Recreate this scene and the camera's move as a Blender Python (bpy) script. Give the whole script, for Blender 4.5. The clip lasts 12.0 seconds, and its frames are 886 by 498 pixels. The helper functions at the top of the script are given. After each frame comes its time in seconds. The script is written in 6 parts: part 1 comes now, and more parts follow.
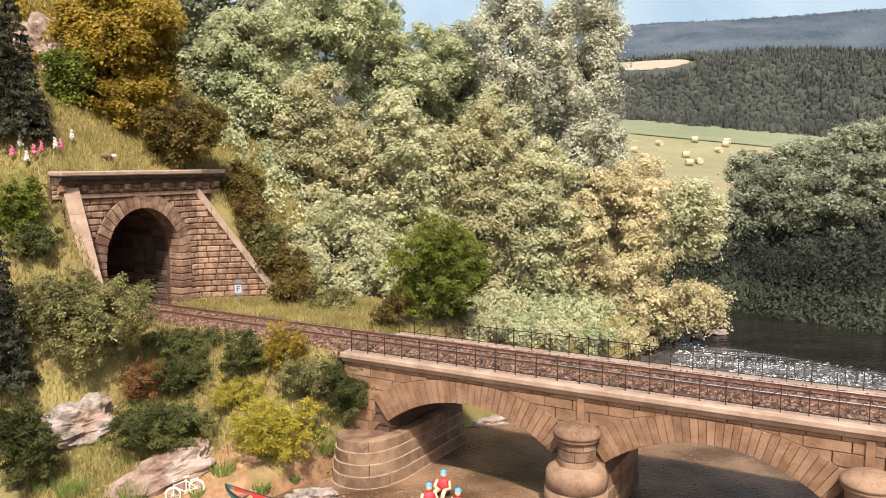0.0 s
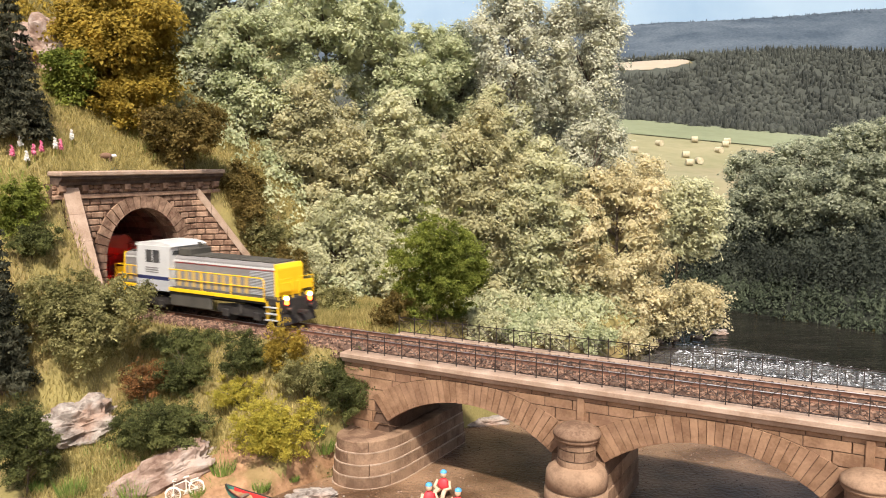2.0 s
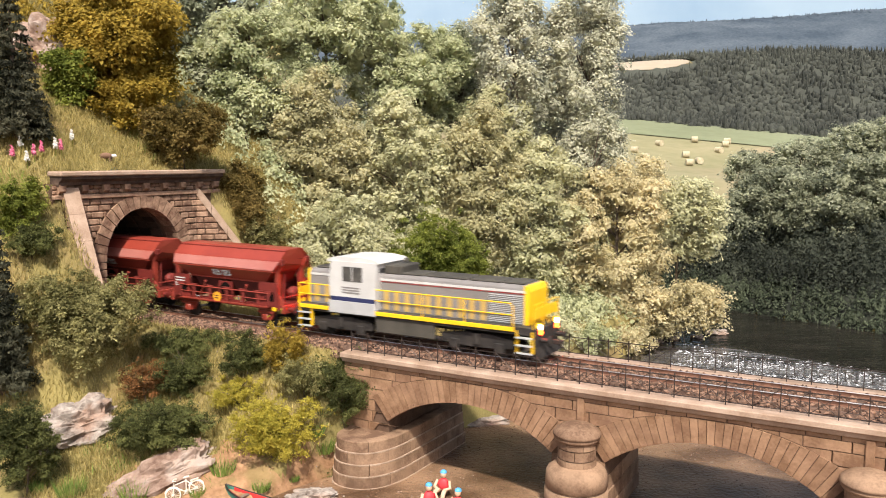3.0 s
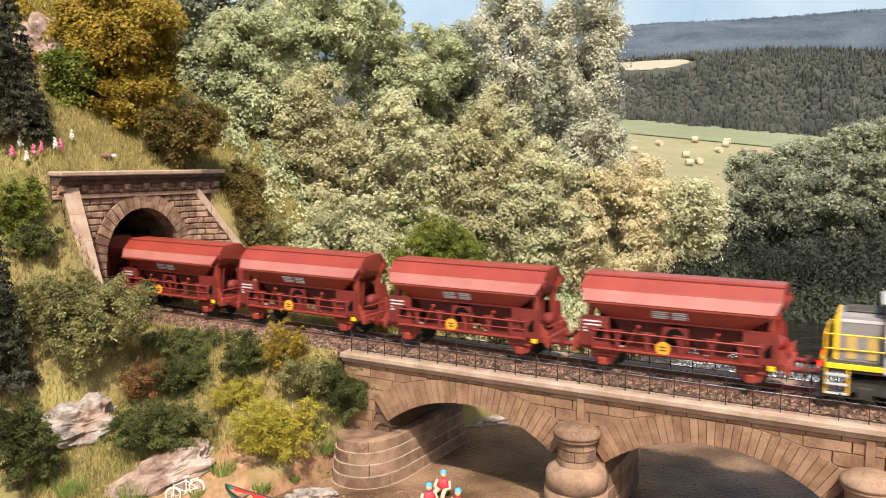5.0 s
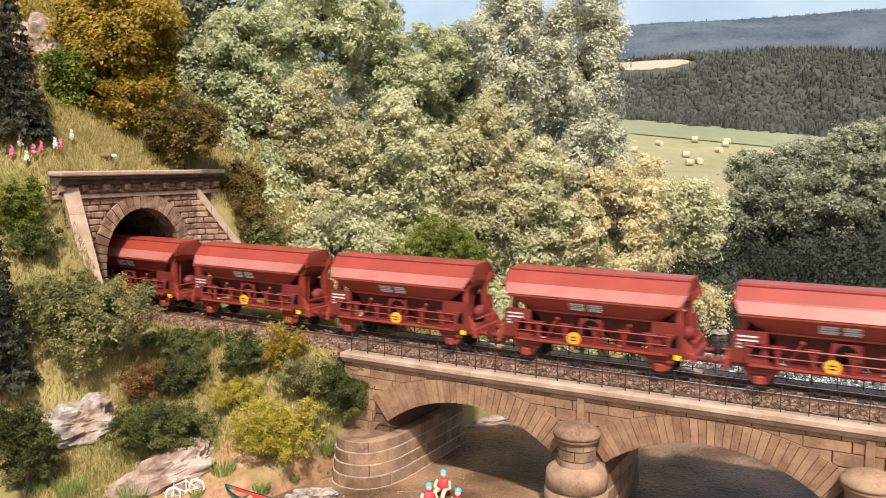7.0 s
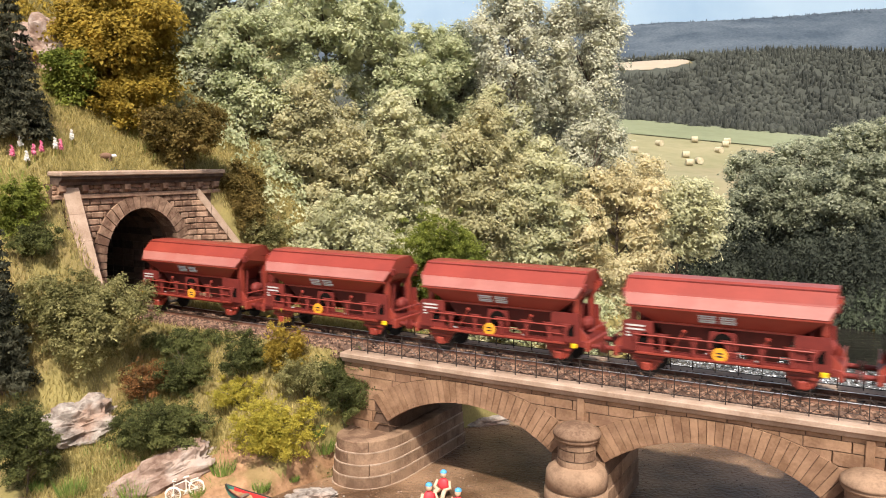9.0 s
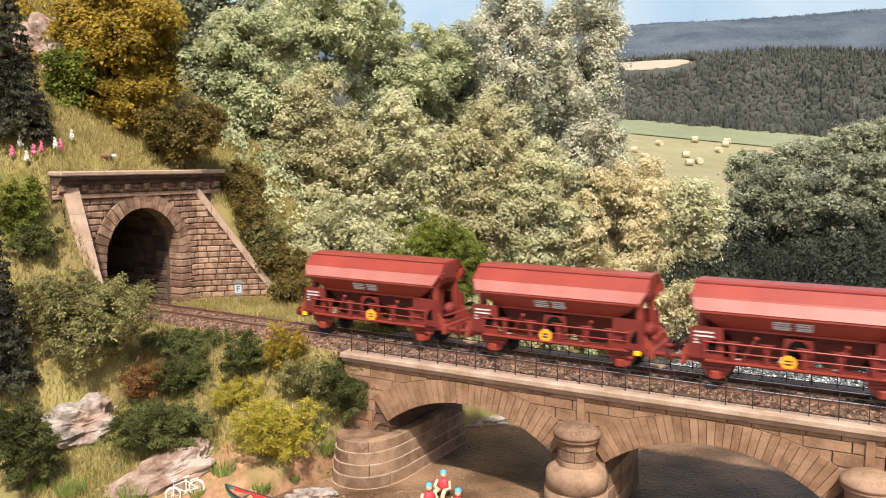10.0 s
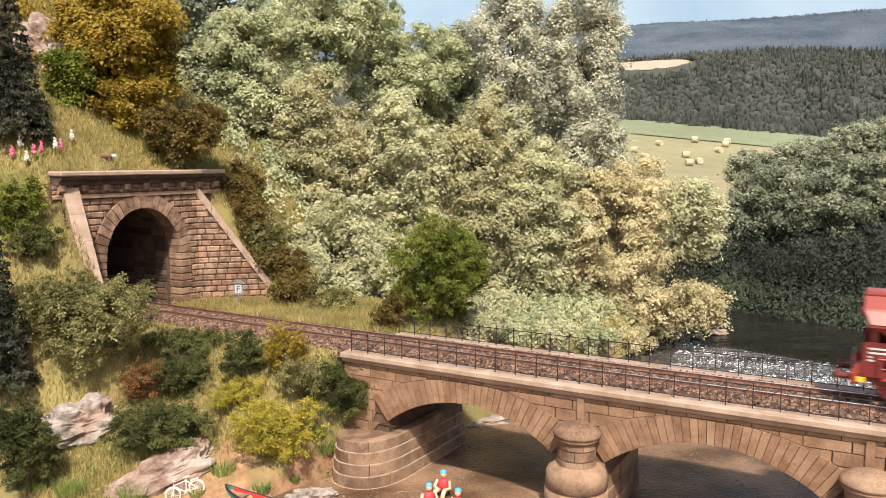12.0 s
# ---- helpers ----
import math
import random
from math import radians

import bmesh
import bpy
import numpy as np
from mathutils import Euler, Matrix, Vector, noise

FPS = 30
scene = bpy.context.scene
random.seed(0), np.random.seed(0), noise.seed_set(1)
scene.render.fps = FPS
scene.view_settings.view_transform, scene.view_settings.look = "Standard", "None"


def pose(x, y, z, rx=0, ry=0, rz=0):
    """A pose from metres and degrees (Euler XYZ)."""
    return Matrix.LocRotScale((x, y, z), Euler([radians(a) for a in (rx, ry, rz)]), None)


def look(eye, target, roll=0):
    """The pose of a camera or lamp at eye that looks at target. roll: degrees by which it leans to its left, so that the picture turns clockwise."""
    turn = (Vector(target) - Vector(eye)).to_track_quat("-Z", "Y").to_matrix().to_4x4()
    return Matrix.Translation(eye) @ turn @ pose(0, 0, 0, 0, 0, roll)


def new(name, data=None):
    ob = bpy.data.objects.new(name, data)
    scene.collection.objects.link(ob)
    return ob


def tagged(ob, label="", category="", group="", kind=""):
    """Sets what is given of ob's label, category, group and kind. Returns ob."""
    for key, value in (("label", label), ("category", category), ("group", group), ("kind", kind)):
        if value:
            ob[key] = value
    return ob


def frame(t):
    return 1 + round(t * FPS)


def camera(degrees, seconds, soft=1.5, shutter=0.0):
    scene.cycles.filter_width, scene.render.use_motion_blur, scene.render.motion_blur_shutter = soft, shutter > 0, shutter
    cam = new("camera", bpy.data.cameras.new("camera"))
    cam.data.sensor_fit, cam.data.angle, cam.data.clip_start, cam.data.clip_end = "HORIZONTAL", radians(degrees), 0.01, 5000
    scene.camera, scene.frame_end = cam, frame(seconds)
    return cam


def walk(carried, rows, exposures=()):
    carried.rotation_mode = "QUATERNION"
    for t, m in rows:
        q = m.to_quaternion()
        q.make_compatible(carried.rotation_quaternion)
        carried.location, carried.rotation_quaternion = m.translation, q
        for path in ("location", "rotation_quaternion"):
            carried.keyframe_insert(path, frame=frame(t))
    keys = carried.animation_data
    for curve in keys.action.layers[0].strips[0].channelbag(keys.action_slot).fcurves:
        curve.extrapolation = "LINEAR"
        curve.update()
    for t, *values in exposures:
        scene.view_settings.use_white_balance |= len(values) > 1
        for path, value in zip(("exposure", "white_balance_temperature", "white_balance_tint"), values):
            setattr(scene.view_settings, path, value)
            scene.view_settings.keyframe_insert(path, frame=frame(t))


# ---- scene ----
import itertools

# A model railway: sizes are written in metres of the prototype and brought to the model's 1:87 by K.
K = 1.0 / 87.0
cam = camera(56.97, 12.0, soft=1.0, shutter=0.5)
EYE = Vector((0.0, 0.0, 9.19)) * K
AIM = Vector((0.0, 36.0, 9.19 - 36.0 * math.tan(radians(6.347)))) * K
walk(cam, [(0.0, look(EYE, AIM, 0.08)), (12.0, look(EYE, AIM, 0.08))], exposures=[(0.0, 0.44), (12.0, 0.44)])

# ---- light ----
SUN_FROM = Vector((0.04, -0.60, 0.80))
world = bpy.data.worlds.new("sky")
scene.world = world
world.use_nodes = True
wn = world.node_tree.nodes
wn.clear()
sky = wn.new("ShaderNodeTexSky")
sky.sky_type, sky.sun_disc = "NISHITA", False
sky.sun_elevation, sky.sun_rotation = math.asin(SUN_FROM.normalized().z), math.atan2(SUN_FROM.x, SUN_FROM.y)
sky.dust_density, sky.air_density, sky.ozone_density = 3.5, 0.9, 0.8
bg = wn.new("ShaderNodeBackground")
bg.inputs["Strength"].default_value = 0.14
wo = wn.new("ShaderNodeOutputWorld")
world.node_tree.links.new(sky.outputs[0], bg.inputs["Color"])
world.node_tree.links.new(bg.outputs[0], wo.inputs["Surface"])
sun_data = bpy.data.lights.new("sun", "SUN")
sun_data.energy, sun_data.angle, sun_data.color = 5.0, radians(2.5), (1.0, 0.93, 0.84)
sun = new("sun", sun_data)
sun.matrix_world = look(SUN_FROM * 3, (0, 0, 0))


# ---- materials ----
def mat(name, c1, c2, scale=2.0, rough=0.8, metal=0.0, bump=0.3, fine=25.0, island=0.0, rand=0.0, stain=None, leafy=0.0, spec=0.3, glow=0.0):
    """Two colours mixed by coarse and fine noise (waves per prototype metre), with relief; island and rand vary it piece by piece."""
    m = bpy.data.materials.new(name)
    m.use_nodes = True
    nt, N, L = m.node_tree, m.node_tree.nodes, m.node_tree.links
    N.clear()
    out, b = N.new("ShaderNodeOutputMaterial"), N.new("ShaderNodeBsdfPrincipled")
    tc, mp = N.new("ShaderNodeTexCoord"), N.new("ShaderNodeMapping")
    mp.inputs["Scale"].default_value = (1 / K, 1 / K, 1 / K)
    L.new(tc.outputs["Object"], mp.inputs["Vector"])
    n1, n2 = N.new("ShaderNodeTexNoise"), N.new("ShaderNodeTexNoise")
    n1.inputs["Scale"].default_value, n1.inputs["Detail"].default_value = scale, 6
    n2.inputs["Scale"].default_value, n2.inputs["Detail"].default_value = fine, 4
    for n in (n1, n2):
        L.new(mp.outputs[0], n.inputs["Vector"])
    add = N.new("ShaderNodeMath")
    add.operation = "MULTIPLY_ADD"
    add.inputs[1].default_value = 0.45
    L.new(n2.outputs["Fac"], add.inputs[0])
    sub = N.new("ShaderNodeMath")
    sub.operation = "SUBTRACT"
    sub.inputs[1].default_value = 0.225
    L.new(n1.outputs["Fac"], sub.inputs[0])
    L.new(sub.outputs[0], add.inputs[2])
    fac = add.outputs[0]
    if island or rand:
        src = N.new("ShaderNodeNewGeometry").outputs["Random Per Island"] if island else N.new("ShaderNodeObjectInfo").outputs["Random"]
        ma = N.new("ShaderNodeMath")
        ma.operation = "MULTIPLY_ADD"
        ma.inputs[1].default_value = island or rand
        L.new(src, ma.inputs[0])
        off = N.new("ShaderNodeMath")
        off.operation = "SUBTRACT"
        off.inputs[1].default_value = (island or rand) * 0.5
        L.new(fac, off.inputs[0])
        L.new(off.outputs[0], ma.inputs[2])
        fac = ma.outputs[0]
    ramp = N.new("ShaderNodeValToRGB")
    ramp.color_ramp.elements[0].position, ramp.color_ramp.elements[1].position = 0.3, 0.7
    ramp.color_ramp.elements[0].color, ramp.color_ramp.elements[1].color = (*c1, 1), (*c2, 1)
    L.new(fac, ramp.inputs["Fac"])
    col = ramp.outputs["Color"]
    if stain:
        n3 = N.new("ShaderNodeTexNoise")
        n3.inputs["Scale"].default_value, n3.inputs["Detail"].default_value = stain[1], 8
        L.new(mp.outputs[0], n3.inputs["Vector"])
        r3 = N.new("ShaderNodeValToRGB")
        r3.color_ramp.elements[0].position, r3.color_ramp.elements[1].position = 0.5, 0.66
        L.new(n3.outputs["Fac"], r3.inputs["Fac"])
        mul = N.new("ShaderNodeMath")
        mul.operation = "MULTIPLY"
        mul.inputs[1].default_value = stain[2]
        L.new(r3.outputs["Color"], mul.inputs[0])
        mx = N.new("ShaderNodeMixRGB")
        mx.inputs["Color2"].default_value = (*stain[0], 1)
        L.new(mul.outputs[0], mx.inputs["Fac"])
        L.new(col, mx.inputs["Color1"])
        col = mx.outputs["Color"]
    L.new(col, b.inputs["Base Color"])
    b.inputs["Roughness"].default_value, b.inputs["Metallic"].default_value = rough, metal
    b.inputs["Specular IOR Level"].default_value = spec
    if glow:
        b.inputs["Emission Color"].default_value = (*c2, 1)
        b.inputs["Emission Strength"].default_value = glow
    if bump:
        bu = N.new("ShaderNodeBump")
        bu.inputs["Strength"].default_value, bu.inputs["Distance"].default_value = bump, 0.08 * K
        L.new(add.outputs[0], bu.inputs["Height"])
        L.new(bu.outputs[0], b.inputs["Normal"])
    if leafy:
        tr, ms = N.new("ShaderNodeBsdfTranslucent"), N.new("ShaderNodeMixShader")
        ms.inputs["Fac"].default_value = leafy
        L.new(col, tr.inputs["Color"])
        L.new(b.outputs[0], ms.inputs[1])
        L.new(tr.outputs[0], ms.inputs[2])
        L.new(ms.outputs[0], out.inputs["Surface"])
    else:
        L.new(b.outputs[0], out.inputs["Surface"])
    return m


def leaf_mat(name, dark, light, scale=0.35, island=0.34):
    return mat(name, dark, light, scale=scale, rough=0.65, bump=0, fine=2.0, island=island, leafy=0.5, spec=0.12)


M_GROUND = mat("grassy_soil", (0.15, 0.125, 0.045), (0.28, 0.225, 0.08), 0.5, 0.95, bump=0.8, fine=9, stain=((0.22, 0.14, 0.065), 0.4, 0.5))
M_GRASS = mat("dry_grass", (0.27, 0.225, 0.075), (0.52, 0.425, 0.175), 0.35, 0.9, bump=0, fine=2.5, island=0.6, leafy=0.45)
M_GRASS_GREEN = mat("green_grass", (0.10, 0.16, 0.03), (0.28, 0.36, 0.08), 0.5, 0.9, bump=0, fine=3, island=0.5, leafy=0.25)
M_STONE = mat("sandstone", (0.17, 0.092, 0.05), (0.32, 0.19, 0.112), 1.3, 0.85, bump=0.6, fine=9, rand=0.24, stain=((0.15, 0.08, 0.05), 0.45, 0.5))
M_COPING = mat("coping_stone", (0.29, 0.195, 0.135), (0.44, 0.32, 0.24), 1.2, 0.85, bump=0.25, fine=12, stain=((0.25, 0.17, 0.11), 0.5, 0.5))
M_JOINT = mat("joint_mortar", (0.075, 0.042, 0.026), (0.13, 0.078, 0.05), 2.0, 0.95, bump=0.4)
M_PORTAL = mat("portal_stone", (0.15, 0.082, 0.052), (0.37, 0.235, 0.155), 2.2, 0.9, bump=1.0, fine=7, rand=0.28, stain=((0.13, 0.07, 0.048), 0.5, 0.55))
M_PIER = mat("weathered_stone", (0.13, 0.074, 0.045), (0.31, 0.198, 0.125), 1.3, 0.85, bump=0.3, fine=10, rand=0.3, stain=((0.14, 0.085, 0.05), 0.6, 0.55))
M_LIGHTJOINT = mat("lime_joint", (0.26, 0.18, 0.125), (0.42, 0.31, 0.225), 2.0, 0.9, bump=0.3)
# the tunnel's inner shade is put into this masonry colour
M_LINING = mat("tunnel_shade_masonry", (0.06, 0.036, 0.026), (0.13, 0.08, 0.056), 1.0, 0.95, bump=0.5, fine=6, rand=0.5)
M_BALLAST = mat("ballast", (0.065, 0.035, 0.023), (0.25, 0.148, 0.10), 2.5, 0.95, bump=0.9, fine=9, island=0.8)
M_BED = mat("gravel_bed", (0.06, 0.034, 0.024), (0.17, 0.105, 0.075), 2.5, 0.95, bump=0.9, fine=9)
# darker stone: cornice moulding, and reveal stones with tunnel shade painted in
M_VAULT = mat("darkened_stone", (0.05, 0.031, 0.022), (0.13, 0.082, 0.057), 1.5, 0.9, bump=0.45, fine=8, rand=0.5)
M_SLEEPER = mat("sleeper_wood", (0.045, 0.028, 0.02), (0.12, 0.075, 0.05), 2.0, 0.9, bump=0.4, rand=0.4)
M_RAIL = mat("rusty_rail", (0.10, 0.045, 0.028), (0.20, 0.10, 0.065), 3.0, 0.7, 0.2, bump=0.2)
M_RAILTOP = mat("bright_railhead", (0.62, 0.58, 0.54), (0.8, 0.76, 0.72), 2.0, 0.28, 1.0, bump=0.05)
M_IRON = mat("dark_iron", (0.03, 0.022, 0.019), (0.065, 0.048, 0.04), 5.0, 0.5, 0.4, bump=0.1)
M_ROCK = mat("grey_rock", (0.12, 0.09, 0.072), (0.38, 0.33, 0.285), 1.6, 0.9, bump=0.8, fine=7, stain=((0.30, 0.17, 0.11), 0.5, 0.6))
M_REDROCK = mat("red_rock", (0.15, 0.09, 0.065), (0.33, 0.235, 0.18), 1.2, 0.9, bump=0.8, fine=6, stain=((0.46, 0.40, 0.35), 0.8, 0.5))
M_BARK = mat("bark", (0.07, 0.05, 0.035), (0.20, 0.15, 0.11), 2.0, 0.95, bump=0.6)
M_RED = mat("wagon_red", (0.235, 0.036, 0.022), (0.285, 0.046, 0.029), 0.7, 0.36, bump=0.02, fine=6, stain=((0.175, 0.026, 0.018), 0.5, 0.35), spec=0.55)
# wagon red made paler to paint the sheen on the side flaps
M_REDPALE = mat("sheen_pale_wagon_red", (0.31, 0.108, 0.085), (0.37, 0.145, 0.118), 0.7, 0.36, bump=0.02, fine=6, stain=((0.33, 0.07, 0.055), 0.5, 0.35), spec=0.55)
M_REDDARK = mat("wagon_frame_red", (0.12, 0.018, 0.014), (0.18, 0.027, 0.02), 1.5, 0.55, bump=0.05)
M_YELLOW = mat("signal_yellow", (0.80, 0.46, 0.015), (0.86, 0.52, 0.02), 1.0, 0.4, bump=0.02)
M_YELLOWDULL = mat("dull_yellow", (0.42, 0.28, 0.09), (0.50, 0.34, 0.11), 1.0, 0.5, bump=0.02)
M_GREY = mat("loco_grey", (0.18, 0.165, 0.155), (0.225, 0.21, 0.2), 0.8, 0.5, bump=0.03)
M_PALEGREY = mat("pale_grey_paint", (0.36, 0.36, 0.36), (0.44, 0.44, 0.44), 1.0, 0.5, bump=0.02)
M_WHITE = mat("offwhite_paint", (0.46, 0.45, 0.43), (0.55, 0.54, 0.52), 1.0, 0.45, bump=0.02)
M_STRIPE = mat("dark_red_stripe", (0.30, 0.03, 0.03), (0.36, 0.04, 0.035), 2.0, 0.5, bump=0)
M_BLUE = mat("dark_blue_paint", (0.02, 0.025, 0.07), (0.03, 0.035, 0.10), 2.0, 0.45, bump=0)
M_BLACK = mat("running_gear_black", (0.016, 0.014, 0.013), (0.045, 0.038, 0.033), 2.0, 0.7, bump=0.2)
M_ROOF = mat("dark_roof", (0.04, 0.036, 0.03), (0.08, 0.072, 0.058), 1.0, 0.65, bump=0.1)
M_LAMP = mat("headlight_glow", (1.0, 0.58, 0.18), (1.0, 0.62, 0.22), 1.0, 0.4, bump=0, glow=28.0)
M_LAMPRED = mat("red_lens", (0.7, 0.01, 0.004), (1.0, 0.004, 0.001), 1.0, 0.3, bump=0, glow=110.0)
M_LAMPAMBER = mat("amber_lens", (0.8, 0.1, 0.01), (1.0, 0.035, 0.004), 1.0, 0.3, bump=0, glow=60.0)
M_ORANGE = mat("orange_yellow_enamel", (0.70, 0.30, 0.02), (0.78, 0.36, 0.035), 1.0, 0.4, bump=0.02)
M_GLASS = mat("dark_window", (0.03, 0.032, 0.035), (0.09, 0.085, 0.08), 1.5, 0.12, bump=0, spec=0.6)
M_SKIN = mat("figure_flesh", (0.55, 0.36, 0.24), (0.62, 0.42, 0.29), 2.0, 0.6, bump=0)
M_VEST = mat("vest_red", (0.55, 0.035, 0.045), (0.66, 0.06, 0.07), 3.0, 0.6, bump=0)
M_HELMET = mat("helmet_blue", (0.06, 0.28, 0.55), (0.10, 0.36, 0.64), 3.0, 0.4, bump=0)
M_CANOE_RED = mat("canoe_red", (0.42, 0.025, 0.025), (0.5, 0.04, 0.035), 3.0, 0.5, bump=0)
M_CANOE_GREEN = mat("canoe_green", (0.03, 0.12, 0.09), (0.05, 0.17, 0.12), 3.0, 0.5, bump=0)
M_BIKE = mat("bicycle_cream", (0.62, 0.55, 0.44), (0.72, 0.65, 0.54), 4.0, 0.5, bump=0)
M_SIGN = mat("enamel_white", (0.34, 0.36, 0.38), (0.50, 0.52, 0.53), 4.0, 0.4, bump=0)
M_HAY = mat("hay", (0.36, 0.30, 0.19), (0.52, 0.45, 0.31), 2.0, 0.95, bump=0.4)
M_PINK = mat("pink_petals", (0.60, 0.10, 0.20), (0.75, 0.25, 0.35), 4.0, 0.7, bump=0, island=0.6)
M_PETAL = mat("white_petals", (0.65, 0.62, 0.56), (0.82, 0.78, 0.72), 4.0, 0.7, bump=0)
M_BROWNFUR = mat("brown_fur", (0.13, 0.07, 0.045), (0.22, 0.13, 0.08), 4.0, 0.9, bump=0.2)
L_OLIVE = leaf_mat("olive_leaf", (0.12, 0.115, 0.04), (0.43, 0.39, 0.17))
L_DARK = leaf_mat("dark_leaf", (0.045, 0.052, 0.018), (0.20, 0.21, 0.07))
L_SPRUCE = leaf_mat("spruce_needles", (0.025, 0.028, 0.018), (0.14, 0.135, 0.085))
L_FRESH = leaf_mat("fresh_leaf", (0.10, 0.125, 0.02), (0.32, 0.345, 0.07))
L_YELLOW = leaf_mat("yellow_blossom", (0.30, 0.26, 0.035), (0.56, 0.47, 0.085))
L_GOLD = leaf_mat("golden_leaf", (0.20, 0.14, 0.02), (0.50, 0.36, 0.065))
L_BROWN = leaf_mat("brown_leaf", (0.10, 0.075, 0.02), (0.28, 0.20, 0.065))
L_RUST = leaf_mat("rusty_leaf", (0.08, 0.05, 0.02), (0.42, 0.19, 0.07))
L_PALE = leaf_mat("pale_leaf", (0.43, 0.425, 0.25), (0.69, 0.66, 0.43), 0.25)
L_PALEGREEN = leaf_mat("pale_green_leaf", (0.34, 0.375, 0.205), (0.62, 0.62, 0.39), 0.25)
L_WILLOW = leaf_mat("willow_leaf", (0.49, 0.43, 0.245), (0.76, 0.67, 0.43), 0.25)
L_POPLAR = leaf_mat("poplar_leaf", (0.42, 0.42, 0.31), (0.72, 0.70, 0.55), 0.25)
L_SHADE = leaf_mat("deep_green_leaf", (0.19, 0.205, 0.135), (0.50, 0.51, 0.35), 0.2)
# the far bank's shade is put into this darker leaf colour
L_BANK = leaf_mat("bank_leaf_painted_shade", (0.03, 0.035, 0.027), (0.10, 0.112, 0.08), 0.2)
L_DULL = leaf_mat("dull_olive_leaf", (0.36, 0.34, 0.19), (0.63, 0.575, 0.35), 0.25)
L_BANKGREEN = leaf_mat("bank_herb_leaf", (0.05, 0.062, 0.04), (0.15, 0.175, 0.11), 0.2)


# ---- the track's line: an arc of wide radius ----
TH0, KAPPA, TX, TY = radians(-29.156), radians(0.0808), 8.0, 35.11


def head(s):
    return TH0 + KAPPA * s


def tp(s, n, z=0.0):
    """Point at s along the track, n to its far side, z over the railhead."""
    h = head(s)
    return Vector((TX + (math.sin(h) - math.sin(TH0)) / KAPPA - math.sin(h) * n, TY - (math.cos(h) - math.cos(TH0)) / KAPPA + math.cos(h) * n, z))


def tm(s, n=0.0, z=0.0, turn=0.0):
    return Matrix.Translation(tp(s, n, z) * K) @ Matrix.Rotation(head(s) + turn, 4, "Z")


def to_sn(x, y):
    cx, cy = TX - math.sin(TH0) / KAPPA, TY + math.cos(TH0) / KAPPA
    dx, dy = x - cx, y - cy
    r = np.hypot(dx, dy)
    h = np.arctan2(dx, -dy)
    return (h - TH0) / KAPPA, 1 / KAPPA - r


